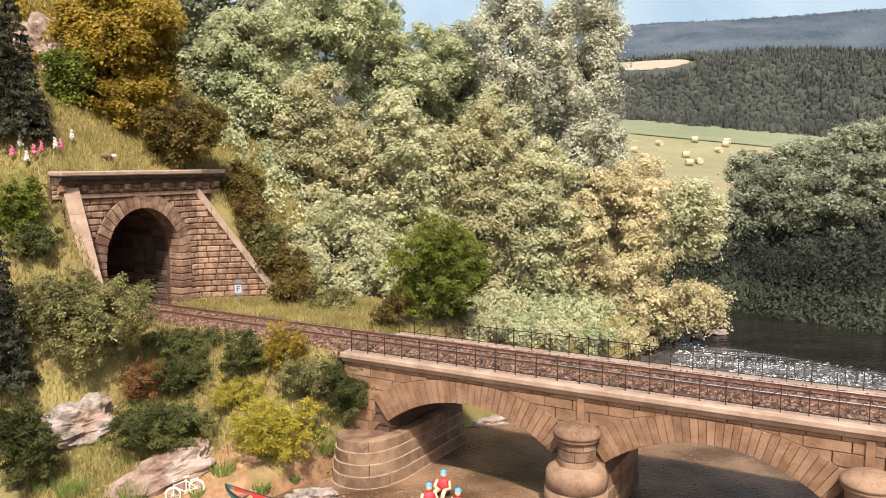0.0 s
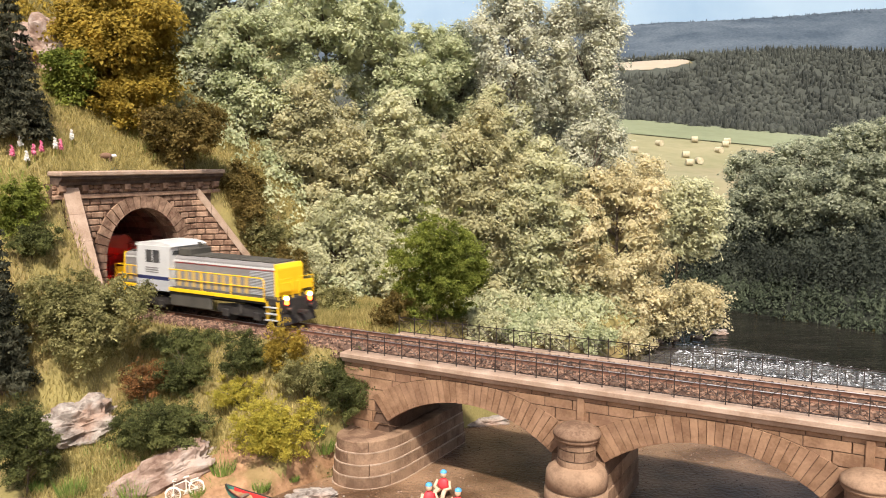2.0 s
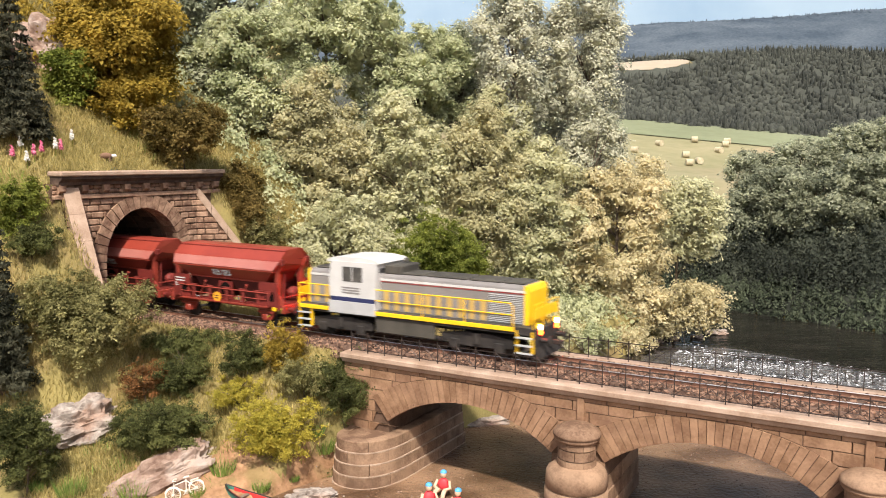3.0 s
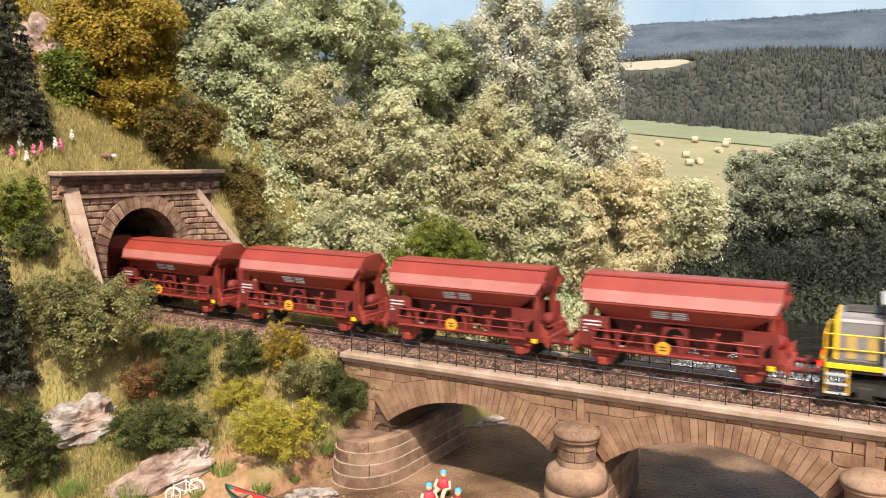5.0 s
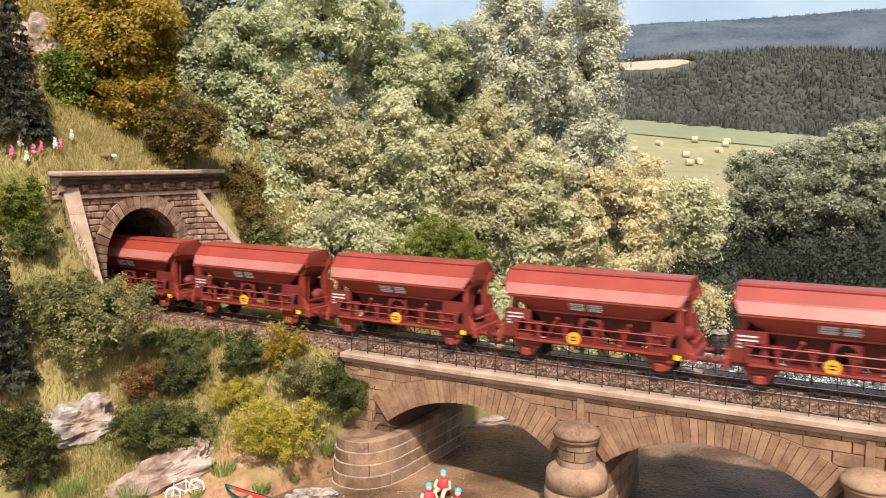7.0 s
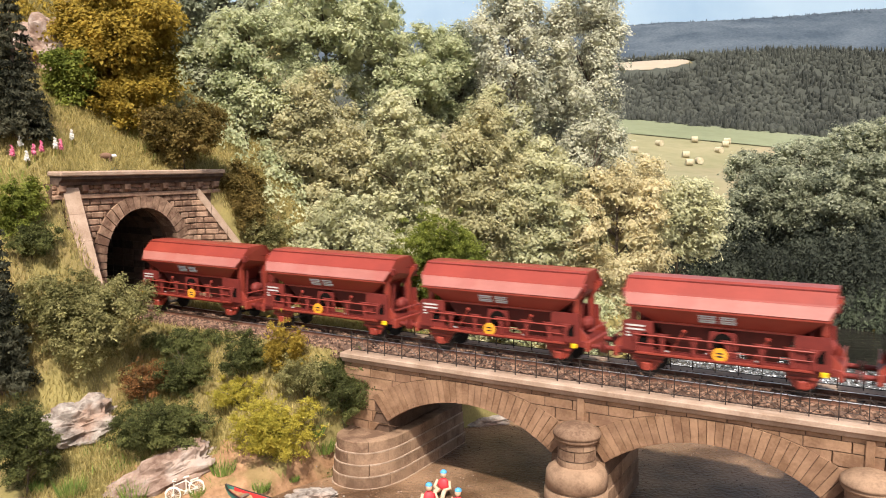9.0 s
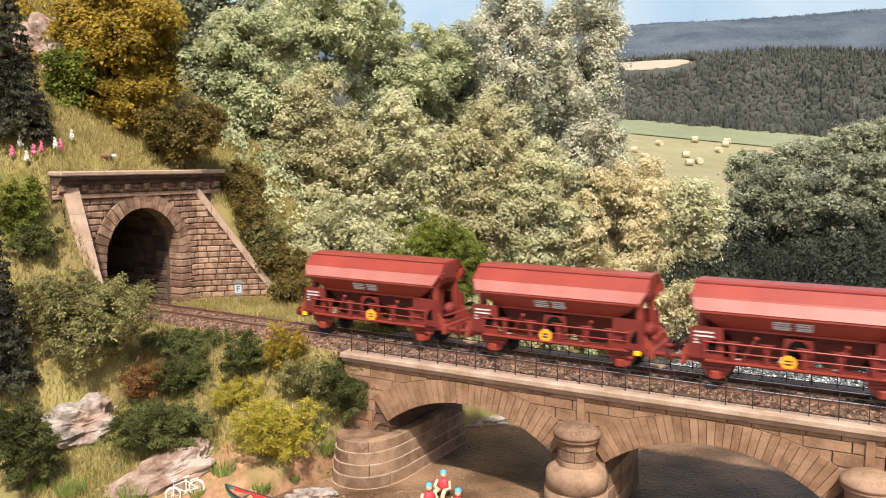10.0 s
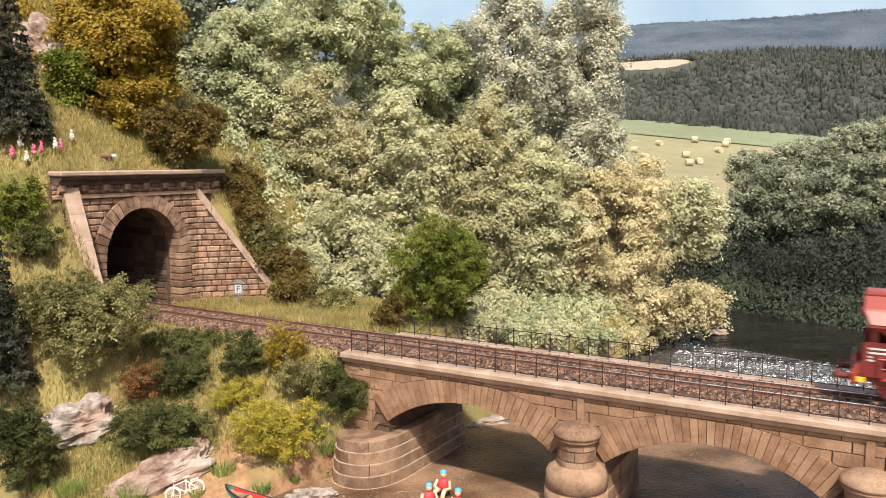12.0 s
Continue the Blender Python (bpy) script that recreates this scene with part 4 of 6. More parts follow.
# ---- fields and woods of the far valley ----
def draped(name, label, category, material, inside, x0, x1, y0, y1, nx, ny, lift, aslant=False, canopy=0.0):
    xs, ys = np.linspace(x0, x1, nx), np.linspace(y0, y1, ny)
    X, Y = np.meshgrid(xs, ys)
    W = Y - slant(X) if aslant else Y
    Z = height(X, W) + lift + canopy * np.random.default_rng(3).random(X.shape)
    co = np.stack([X, W, Z], -1).reshape(-1, 3) * K
    ok = inside(X, Y)
    f = [(j * nx + i, j * nx + i + 1, (j + 1) * nx + i + 1, (j + 1) * nx + i) for j in range(ny - 1) for i in range(nx - 1) if ok[j, i]]
    me = bpy.data.meshes.new(name)
    me.from_pydata(co.tolist(), [], f)
    tagged(part(name, me, material, smooth=True), label, category, kind="structure")


M_FIELD = mat("mown_field", (0.19, 0.18, 0.09), (0.28, 0.245, 0.14), 0.06, 0.95, bump=0.3, fine=0.5, stain=((0.26, 0.195, 0.12), 0.03, 0.6))
M_MEADOW = mat("green_meadow", (0.15, 0.165, 0.09), (0.20, 0.215, 0.125), 0.03, 0.95, bump=0.3, fine=0.5)
M_STUBBLE = mat("stubble", (0.29, 0.24, 0.17), (0.37, 0.305, 0.225), 0.03, 0.95, bump=0.2, fine=0.3)
draped("field", "mown yellow-green hay field", "field", M_FIELD, lambda X, Y: Y < 172, -40, 160, 100, 176, 110, 50, 0.5, True)
draped("meadow", "strip of green meadow beyond the hay field", "field", M_MEADOW, lambda X, Y: Y > 0, -40, 160, 170.5, 192, 100, 24, 0.7, True)
STUB = lambda X, Y, g=0.0: ((X - 64.0) / (15.0 + g)) ** 2 + ((Y - 279.0 - 0.1 * (X - 64.0)) / (10.0 + g)) ** 2 < 1
M_FARWOOD = mat("far_wood_foliage", (0.062, 0.066, 0.058), (0.128, 0.134, 0.11), 0.06, 0.95, bump=0.8, fine=2.2, island=0.25, spec=0.05, leafy=0.45)
# distance haze is painted into the ridge's bluish colours
M_RIDGEWOOD = mat("haze_tinted_ridge_foliage", (0.045, 0.06, 0.078), (0.095, 0.114, 0.134), 0.05, 0.95, bump=0.9, fine=0.8, spec=0.05)
draped("wood_floor", "dark close-grown woodland canopy on the far slopes", "woodland", M_FARWOOD, lambda X, Y: ~STUB(X, Y, 1.0), -70, 200, 189, 322, 180, 90, 0.3, True, 0.7)
draped("ridge_canopy", "wooded ridge on the horizon, tinted bluish for haze", "woodland", M_RIDGEWOOD, lambda X, Y: Y > 0, -70, 300, 320, 440, 260, 84, 0.3, True, 1.1)
draped("stubble_field", "pale stubble field between the woods", "field", M_STUBBLE, STUB, 44.0, 84.0, 262.0, 296.0, 60, 52, 0.45, True)


def wood(name, label, count, x0, x1, y0, y1, tall, width, material, per, size, keep):
    """Undergrowth: many small leafy crowns in one."""
    X, Y = rng.uniform(x0, x1, count), rng.uniform(y0, y1, count)
    k = keep(X, Y)
    X, Y = X[k], Y[k]
    n = len(X)
    idx = np.repeat(np.arange(n), per)
    t = rng.random(len(idx)) ** 0.7
    a = rng.uniform(0, 2 * math.pi, len(idx))
    H = (tall * (0.6 + 0.7 * rng.random(n)))[idx]
    r = width * np.sqrt(1 - t) * (0.5 + 0.5 * rng.random(len(idx)))
    P = np.stack([X[idx] + r * np.cos(a), Y[idx] + r * np.sin(a), height(X, Y)[idx] + t * H], -1)
    nr = np.stack([np.cos(a), np.sin(a), 0.6 * np.ones(len(a))], -1) + unit(len(a)) * 0.35
    nr /= np.linalg.norm(nr, axis=1)[:, None]
    u = np.cross(nr, unit(len(a)))
    u /= np.linalg.norm(u, axis=1)[:, None]
    k = size * (0.5 + rng.random(len(a)))[:, None] * 0.5
    tagged(blades_mesh(name, P, u * k, np.cross(nr, u) * k * 0.6, material), label, "wood", kind="stuff")


def far_wood(name, label, count, x0, x1, y0, y1, tall, width, material, keep, pointed):
    """A far wood of many uneven conifer and broadleaf crowns standing close."""
    X, Q = rng.uniform(x0, x1, count), rng.uniform(y0, y1, count)
    k = keep(X, Q)
    X, Q = X[k], Q[k]
    Y = Q - slant(X)
    n = len(X)
    spire = rng.random(n) < pointed * (0.4 + 0.6 * (wave(X, Y, 0.05, 1.0) > -0.2))
    H, R = tall * (0.6 + 0.7 * rng.random(n)) * np.where(spire, 1.25, 0.8), width * (0.7 + 0.6 * rng.random(n)) * np.where(spire, 0.6, 1.0)
    lev = ((0.0, 0.8, 0.8), (0.35, 0.7, 1.0), (0.75, 0.3, 0.72))
    co = np.empty((n, 16, 3))
    z0 = height(X, Y)
    for j, (h, rs, rr) in enumerate(lev):
        r = R[:, None] * np.where(spire, rs, rr)[:, None] * rng.uniform(0.7, 1.25, (n, 5))
        a = 2 * math.pi * (np.arange(5) + 0.5 * (j % 2))[None] / 5 + rng.uniform(-0.3, 0.3, (n, 5))
        co[:, j * 5:j * 5 + 5, 0], co[:, j * 5:j * 5 + 5, 1] = X[:, None] + r * np.cos(a), Y[:, None] + r * np.sin(a)
        co[:, j * 5:j * 5 + 5, 2] = z0[:, None] + H[:, None] * (h + rng.uniform(-0.06, 0.06, (n, 5)))
    co[:, 15] = np.stack([X, Y, z0 + H], -1)
    f = [(j * 5 + i, j * 5 + (i + 1) % 5, j * 5 + 5 + (i + 1) % 5) for j in range(2) for i in range(5)] + [(j * 5 + i, j * 5 + 5 + (i + 1) % 5, j * 5 + 5 + i) for j in range(2) for i in range(5)] + [(10 + i, 10 + (i + 1) % 5, 15) for i in range(5)]
    me = bpy.data.meshes.new(name)
    me.from_pydata((co.reshape(-1, 3) * K).tolist(), [], (np.array(f)[None] + 16 * np.arange(n)[:, None, None]).reshape(-1, 3).tolist())
    tagged(part(name, me, material, smooth=True), label, "wood", kind="stuff")


off_field = lambda X, Y: ~STUB(X, Y, 2.0) & ~STUB(X, Y + 7, 1.0)
far_wood("dark_wood", "dark mixed wood of spruces and broadleaf trees on the valley side", 7600, 36, 140, 189, 324, 2.3, 0.85, M_FARWOOD, off_field, 0.5)
far_wood("distant_wood", "small trees along the skyline of the ridge, tinted bluish for haze", 1400, 55, 235, 408, 434, 1.5, 1.1, M_RIDGEWOOD, off_field, 0.3)
# near-black floor colour paints the shade under the far bank trees
M_UNDER = mat("undergrowth_painted_shade", (0.014, 0.016, 0.012), (0.04, 0.045, 0.03), 0.9, 0.95, bump=0.8, fine=3)
draped("undergrowth", "floor of the far bank, dark with shade put in its colour", "undergrowth", M_UNDER, lambda X, Y: (bank(X, Y) > -0.9) & (X > 22) & (Y < 112), 20, 120, 52, 113, 150, 110, 0.45)
wood("bank_wood", "undergrowth along the far river bank, shade put in its leaf colour", 4200, 22, 66, 58, 108, 3.6, 1.7, L_BANK, 70, 0.30, lambda X, Y: (bank(X, Y) > 2.6) & (bank(X, Y) < 15) & (Y < 108))
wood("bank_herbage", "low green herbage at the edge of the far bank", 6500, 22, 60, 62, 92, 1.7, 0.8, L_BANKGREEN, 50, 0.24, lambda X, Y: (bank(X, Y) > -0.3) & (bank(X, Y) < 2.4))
wood("tree_undergrowth", "leafy undergrowth below the broadleaf trees", 900, -34, 22, 55, 80, 1.6, 1.3, L_PALEGREEN, 45, 0.28, lambda X, Y: (height(X, Y) > -6.0) & (to_sn(X, Y)[1] > 9.5))
wood("hill_undergrowth", "golden brown undergrowth on the hillside", 260, -46, -20, 56, 76, 1.3, 1.2, L_GOLD, 60, 0.32, lambda X, Y: to_sn(X, Y)[0] < -40)
M_SOIL = mat("bare_orange_soil", (0.19, 0.098, 0.048), (0.37, 0.215, 0.115), 1.3, 0.95, bump=1.0, fine=7, stain=((0.20, 0.15, 0.06), 0.9, 0.7))
draped("soil_patch", "bare orange soil at the river's edge", "soil", M_SOIL, lambda X, Y: (height(X, Y) < -4.9 + 0.5 * np.sin(X * 1.7 + Y)) & (to_sn(X, Y)[0] > -20.5 + 0.6 * np.sin(Y * 2)) & (height(X, Y) > -6.6), -17, -1, 31, 41, 90, 60, 0.05)


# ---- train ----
# near-black for flat plates that paint the darkness of uncut openings
M_HOLE = mat("painted_hole_dark", (0.004, 0.003, 0.003), (0.008, 0.006, 0.005), 2.0, 0.95, bump=0, spec=0.05)
# red darkened to paint the shade below the hopper and at its ends
M_FUNNEL = mat("shade_darkened_red", (0.05, 0.012, 0.010), (0.10, 0.02, 0.015), 1.5, 0.7, bump=0.05)
def wheelset(parent, x, r=0.47, material=None):
    sh = Shape()
    for y in (-0.74, 0.74):
        sh.disc((x, r), r, y - 0.06, y + 0.06, 22)
        sh.disc((x, r), r * 0.35, y - 0.1, y + 0.1, 12)
    sh.tube([(x, -0.8, r), (x, 0.8, r)], 0.08, 8)
    part("wheelset", sh, material or M_BLACK, parent)


def buffers(parent, x, z, dirn, material, flange):
    for y in (-0.87, 0.87):
        b = Shape().tube([(x, y, z), (x + dirn * 0.42, y, z)], 0.10, 10).disc((y, z), 0.24, x + dirn * 0.42, x + dirn * 0.48, 18, "x")
        part("buffer", b, material, parent)
    part("coupling", Shape().box(min(x, x + dirn * 0.7), max(x, x + dirn * 0.7), -0.14, 0.14, z - 0.3, z - 0.12, 0.02), flange, parent)


def hopper_wagon(disc_at, marker=3.62):
    ob = thing("hopper_wagon", "red two-axle covered hopper wagon with pale lettering panels", "freight wagon", group="train of red hopper wagons")
    E = 4.03
    prof = [(-1.02, 2.45), (-1.45, 3.08), (-1.5, 3.16), (-1.23, 3.62), (-1.17, 3.71), (-0.70, 4.20), (-0.55, 4.27)]
    full = prof + [(-y, z) for y, z in reversed(prof)]
    ends = {2.45: 1.15, 3.08: 0.32, 3.16: 0.22, 3.62: 0.0, 3.71: -0.02, 4.20: -0.02, 4.27: 0.0}
    ringL = [(-(E - ends[z]), y, z) for y, z in full]
    ringR = [((E - ends[z]), y, z) for y, z in full]
    part("hopper", Shape().loft([ringL, ringR]), M_RED, ob)
    # side flaps, their sheen painted by the paler red
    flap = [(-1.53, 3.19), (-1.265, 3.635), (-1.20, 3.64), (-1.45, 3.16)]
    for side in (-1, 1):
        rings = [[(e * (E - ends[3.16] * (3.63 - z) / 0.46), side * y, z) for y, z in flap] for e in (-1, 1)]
        part("side_flap", Shape().loft(rings if side < 0 else rings[::-1]), M_REDPALE, ob, "red side flap, paler with sheen painted in")
        part("roof_edge", Shape().box(-E - 0.02, E + 0.02, side * 0.72 - 0.045, side * 0.72 + 0.045, 4.14, 4.205, 0.01), M_REDDARK, ob)
        part("body_rib", Shape().box(-E + 0.1, E - 0.1, side * 1.5 - 0.03, side * 1.5 + 0.03, 3.09, 3.15), M_RED, ob)
    # lower hopper funnels
    for x0 in (-2.72, 0.12):
        lo, hi = [(x0 + 0.75, -0.45, 1.1), (x0 + 1.85, -0.45, 1.1), (x0 + 1.85, 0.45, 1.1), (x0 + 0.75, 0.45, 1.1)], [(x0, -1.06, 2.46), (x0 + 2.6, -1.06, 2.46), (x0 + 2.6, 1.06, 2.46), (x0, 1.06, 2.46)]
        part("funnel", Shape().loft([lo, hi]), M_FUNNEL, ob, "discharge funnel, its shade darkened into the red")
    # frame
    for side in (-1, 1):
        part("sole_bar", Shape().box(-4.35, 4.35, side * 1.22 - 0.06, side * 1.22 + 0.06, 1.02, 1.32, 0.02), M_REDDARK, ob)
        part("step_board", Shape().box(-3.4, 3.4, side * 1.42 - 0.12, side * 1.42 + 0.06, 1.14, 1.2), M_RED, ob)
        part("handrail", Shape().tube([(-3.5, side * 1.45, 1.92), (3.4, side * 1.45, 1.92)], 0.035, 5), M_RED, ob)
        for x in (-3.45, -2.35, -1.1, 0.25, 1.5, 2.6, 3.35):
            part("stanchion", Shape().box(x - 0.10, x + 0.10, side * 1.38 - 0.06, side * 1.38 + 0.06, 1.2, 2.02, 0.03).prism([(x - 0.1, 1.7), (x + 0.1, 1.7), (x + 0.3, 2.02), (x - 0.3, 2.02)], side * 1.38 - 0.03, side * 1.38 + 0.03, "y"), M_REDDARK, ob)
        for x in (-3.62, 3.08):
            sh = Shape().prism([(x - 0.42, 1.2), (x - 0.42, 2.42), (x - 0.25, 2.5), (x + 0.85, 2.5), (x + 0.95, 1.2)], side * 1.32 - 0.05, side * 1.32 + 0.05, "y")
            part("side_plate", sh, M_REDDARK, ob)
            part("painted_opening", Shape().box(x + 0.05, x + 0.66, side * 1.38 - 0.012, side * 1.38 + 0.012, 1.5, 2.02, 0.005), M_HOLE, ob)
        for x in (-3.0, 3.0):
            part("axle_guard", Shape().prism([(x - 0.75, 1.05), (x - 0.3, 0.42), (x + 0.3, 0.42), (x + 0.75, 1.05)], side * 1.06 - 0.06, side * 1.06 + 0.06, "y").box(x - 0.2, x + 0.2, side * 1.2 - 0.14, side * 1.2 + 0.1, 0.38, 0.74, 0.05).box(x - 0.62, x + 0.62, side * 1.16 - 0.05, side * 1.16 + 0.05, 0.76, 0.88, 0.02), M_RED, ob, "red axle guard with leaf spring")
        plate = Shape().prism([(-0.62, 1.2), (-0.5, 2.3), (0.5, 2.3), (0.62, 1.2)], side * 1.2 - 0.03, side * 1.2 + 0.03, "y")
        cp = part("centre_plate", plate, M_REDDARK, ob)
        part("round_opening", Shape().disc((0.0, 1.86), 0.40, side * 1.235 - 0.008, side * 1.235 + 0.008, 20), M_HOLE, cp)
        for x in (-2.0, 1.2):
            part("valve_lever", Shape().tube([(x, side * 1.3, 1.3), (x + 0.5, side * 1.3, 2.2)], 0.04, 5).ball((x + 0.5, side * 1.3, 2.2), 0.09, 1, 1, 1, 1), M_RED, ob)
        part("lower_rail", Shape().tube([(-3.4, side * 1.43, 1.56), (3.3, side * 1.43, 1.56)], 0.026, 5), M_RED, ob)
        part("hopper_flange", Shape().box(-2.9, 2.9, side * 1.02 - 0.05, side * 1.02 + 0.05, 2.40, 2.47), M_RED, ob)
        # lettering as plain bars
        for x0, w in ((-0.95, 0.68), (-0.12, 0.62)):
            for i, z in enumerate((2.92, 2.83, 2.73, 2.65)):
                yy = -1.06 - 0.4 * (z - 2.45) / 0.63 - 0.012
                part("lettering_bar", Shape().box(x0, x0 + w * (1 - 0.06 * (i % 2)), side * -yy - 0.006, side * -yy + 0.006, z - 0.028, z + 0.028), M_WHITE, ob)
        for z in (2.28, 2.12, 1.97, 1.84):
            part("lettering_bar", Shape().box(-3.86, -3.1 - 0.12 * (z < 2), side * 1.385 - 0.006, side * 1.385 + 0.006, z - 0.035, z + 0.035), M_WHITE, ob)
        for x in (-2.4, 1.25, 3.5):
            part("lettering_bar", Shape().box(x, x + 0.32, side * 1.29 - 0.006, side * 1.29 + 0.006, 1.27, 1.34), M_WHITE, ob)
        d = Shape().disc((disc_at, 1.42), 0.29, side * 1.47 - 0.02, side * 1.47 + 0.02, 22)
        dd = part("disc_plate", d, M_ORANGE, ob, "round orange-yellow plate")
        for z in (1.49, 1.36):
            part("lettering_bar", Shape().box(disc_at - 0.14, disc_at + 0.14, side * 1.495 - 0.004, side * 1.495 + 0.004, z - 0.03, z + 0.03), M_BLACK, dd)
        part("end_plate", Shape().box(marker, marker + 0.26, side * 1.36 - 0.05, side * 1.36 + 0.05, 0.98, 1.18, 0.02), M_YELLOW, ob, "small yellow marker")
    # end platforms
    for e in (-1, 1):
        part("headstock", Shape().box(min(e * 4.22, e * 4.4), max(e * 4.22, e * 4.4), -1.3, 1.3, 0.85, 1.3, 0.03), M_RED, ob)
        buffers(ob, e * 4.4, 1.06, e, M_REDDARK, M_BLACK)
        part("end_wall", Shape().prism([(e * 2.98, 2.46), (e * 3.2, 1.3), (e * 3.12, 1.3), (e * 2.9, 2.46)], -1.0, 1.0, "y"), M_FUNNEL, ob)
        for y in (-0.92, 0.92):
            part("end_post", Shape().box(min(e * 3.55, e * 3.8), max(e * 3.55, e * 3.8), y - 0.16, y + 0.16, 1.3, 3.3, 0.02).prism([(e * 3.55, 3.0), (e * 3.8, 3.0), (e * 4.16, 3.52), (e * 4.16, 3.66), (e * 3.9, 3.66)], y - 0.1, y + 0.1, "y"), M_RED, ob)
            part("end_bracket", Shape().box(min(e * 3.98, e * 4.16), max(e * 3.98, e * 4.16), y * 1.1 - 0.14, y * 1.1 + 0.14, 3.42, 3.76, 0.03), M_REDDARK, ob)
            part("platform_brace", Shape().prism([(e * 3.9, 1.3), (e * 4.36, 1.3), (e * 4.36, 1.45), (e * 4.0, 1.85), (e * 3.9, 1.85)], y * 1.32 - 0.04, y * 1.32 + 0.04, "y"), M_RED, ob)
        part("end_shutter", Shape().prism([(e * 3.15, 2.3), (e * 3.95, 3.66), (e * 3.88, 3.7), (e * 3.08, 2.34)], -0.8, 0.8, "y"), M_REDDARK, ob)
        for z in (1.75,):
            part("end_rail", Shape().tube([(e * 4.34, -1.2, z), (e * 4.34, 1.2, z)], 0.04, 5), M_RED, ob)
        part("brake_gear", Shape().ball((e * 3.85, 0.1, 1.85), 0.3, 1, 1.4, 1.1, 2).tube([(e * 3.75, -0.6, 1.4), (e * 3.85, -0.6, 2.9)], 0.06, 6).tube([(e * 3.75, 0.7, 1.4), (e * 3.6, 0.7, 3.1)], 0.06, 6), M_REDDARK, ob)
        part("platform", Shape().box(min(e * 3.4, e * 4.3), max(e * 3.4, e * 4.3), -1.2, 1.2, 1.28, 1.34), M_REDDARK, ob)
        wheelset(ob, e * 3.0)
    return ob


def locomotive():
    ob = thing("diesel_locomotive", "grey and yellow diesel shunting locomotive with white cab, headlights lit", "locomotive")
    hood = [(-1.02, 1.66), (-1.02, 3.18), (-0.98, 3.34), (-0.82, 3.46), (0.82, 3.46), (0.98, 3.34), (1.02, 3.18), (1.02, 1.66)]
    part("long_hood", Shape().prism(hood, -2.3, 5.72, "x"), M_GREY, ob)
    part("short_hood", Shape().prism(hood, -6.55, -4.9, "x"), M_GREY, ob)
    nose = [(5.72, 1.66), (5.98, 1.7), (5.98, 3.2), (5.9, 3.42), (5.72, 3.46)]
    part("nose", Shape().prism(nose, -1.02, 1.02, "y"), M_YELLOW, ob, "bright yellow hood end")
    part("nose", Shape().prism([(-6.55, 1.66), (-6.72, 1.7), (-6.72, 3.2), (-6.66, 3.42), (-6.55, 3.46)], -1.02, 1.02, "y"), M_YELLOW, ob, "bright yellow hood end")
    for x0, x1 in ((-2.2, 0.2), (0.35, 2.6), (2.75, 4.4), (4.5, 5.6), (-6.4, -5.0)):
        part("roof_hatch", Shape().box(x0, x1, -0.72, 0.72, 3.455, 3.56, 0.04), M_ROOF, ob)
    for side in (-1, 1):
        y = side * 1.03
        part("white_band", Shape().box(-2.25, 5.75, y - 0.012, y + 0.012, 3.13, 3.24), M_WHITE, ob)
        part("red_stripe", Shape().box(-2.25, 5.75, y - 0.012, y + 0.012, 3.075, 3.10), M_STRIPE, ob)
        part("white_band", Shape().box(-6.5, -4.92, y - 0.012, y + 0.012, 3.13, 3.24), M_WHITE, ob)
        for k in range(10):
            x = -1.9 + k * 0.60
            part("door_panel", Shape().box(x, x + 0.29, y - 0.015, y + 0.015, 1.7, 2.66, 0.008), M_YELLOWDULL, ob)
        for k in range(2):
            part("door_panel", Shape().box(-6.3 + k * 0.7, -5.95 + k * 0.7, y - 0.015, y + 0.015, 1.75, 2.62, 0.008), M_YELLOWDULL, ob)
        for k in range(16):
            part("louvre", Shape().box(3.95, 5.68, y - 0.03, y + 0.03, 1.72 + k * 0.083, 1.755 + k * 0.083), M_PALEGREY, ob)
        for x0, x1 in ((-6.95, -5.02), (-2.12, 5.45)):
            part("frame_stripe", Shape().box(x0, x1, side * 1.5 - 0.03, side * 1.5 + 0.03, 1.44, 1.64, 0.01), M_YELLOW, ob, "yellow frame edge")
        part("handrail", Shape().tube([(-2.1, side * 1.48, 2.72), (5.25, side * 1.48, 2.72), (5.38, side * 1.48, 2.55), (5.38, side * 1.48, 1.64)], 0.035, 5), M_YELLOW, ob)
        part("handrail", Shape().tube([(-2.1, side * 1.48, 2.18), (5.38, side * 1.48, 2.18)], 0.03, 5), M_YELLOW, ob)
        part("handrail", Shape().tube([(-7.0, side * 1.48, 1.64), (-6.95, side * 1.48, 2.72), (-5.0, side * 1.48, 2.72)], 0.035, 5).tube([(-6.95, side * 1.48, 2.18), (-5.0, side * 1.48, 2.18)], 0.03, 5), M_YELLOW, ob)
        for x in (0.6, 2.9):
            part("stanchion", Shape().tube([(x, side * 1.48, 1.64), (x, side * 1.48, 2.72)], 0.03, 5), M_YELLOW, ob)
        part("fuel_tank", Shape().box(-2.2, 1.2, side * 1.28 - 0.12, side * 1.28 + 0.12, 0.55, 1.42, 0.06), M_ROOF, ob)
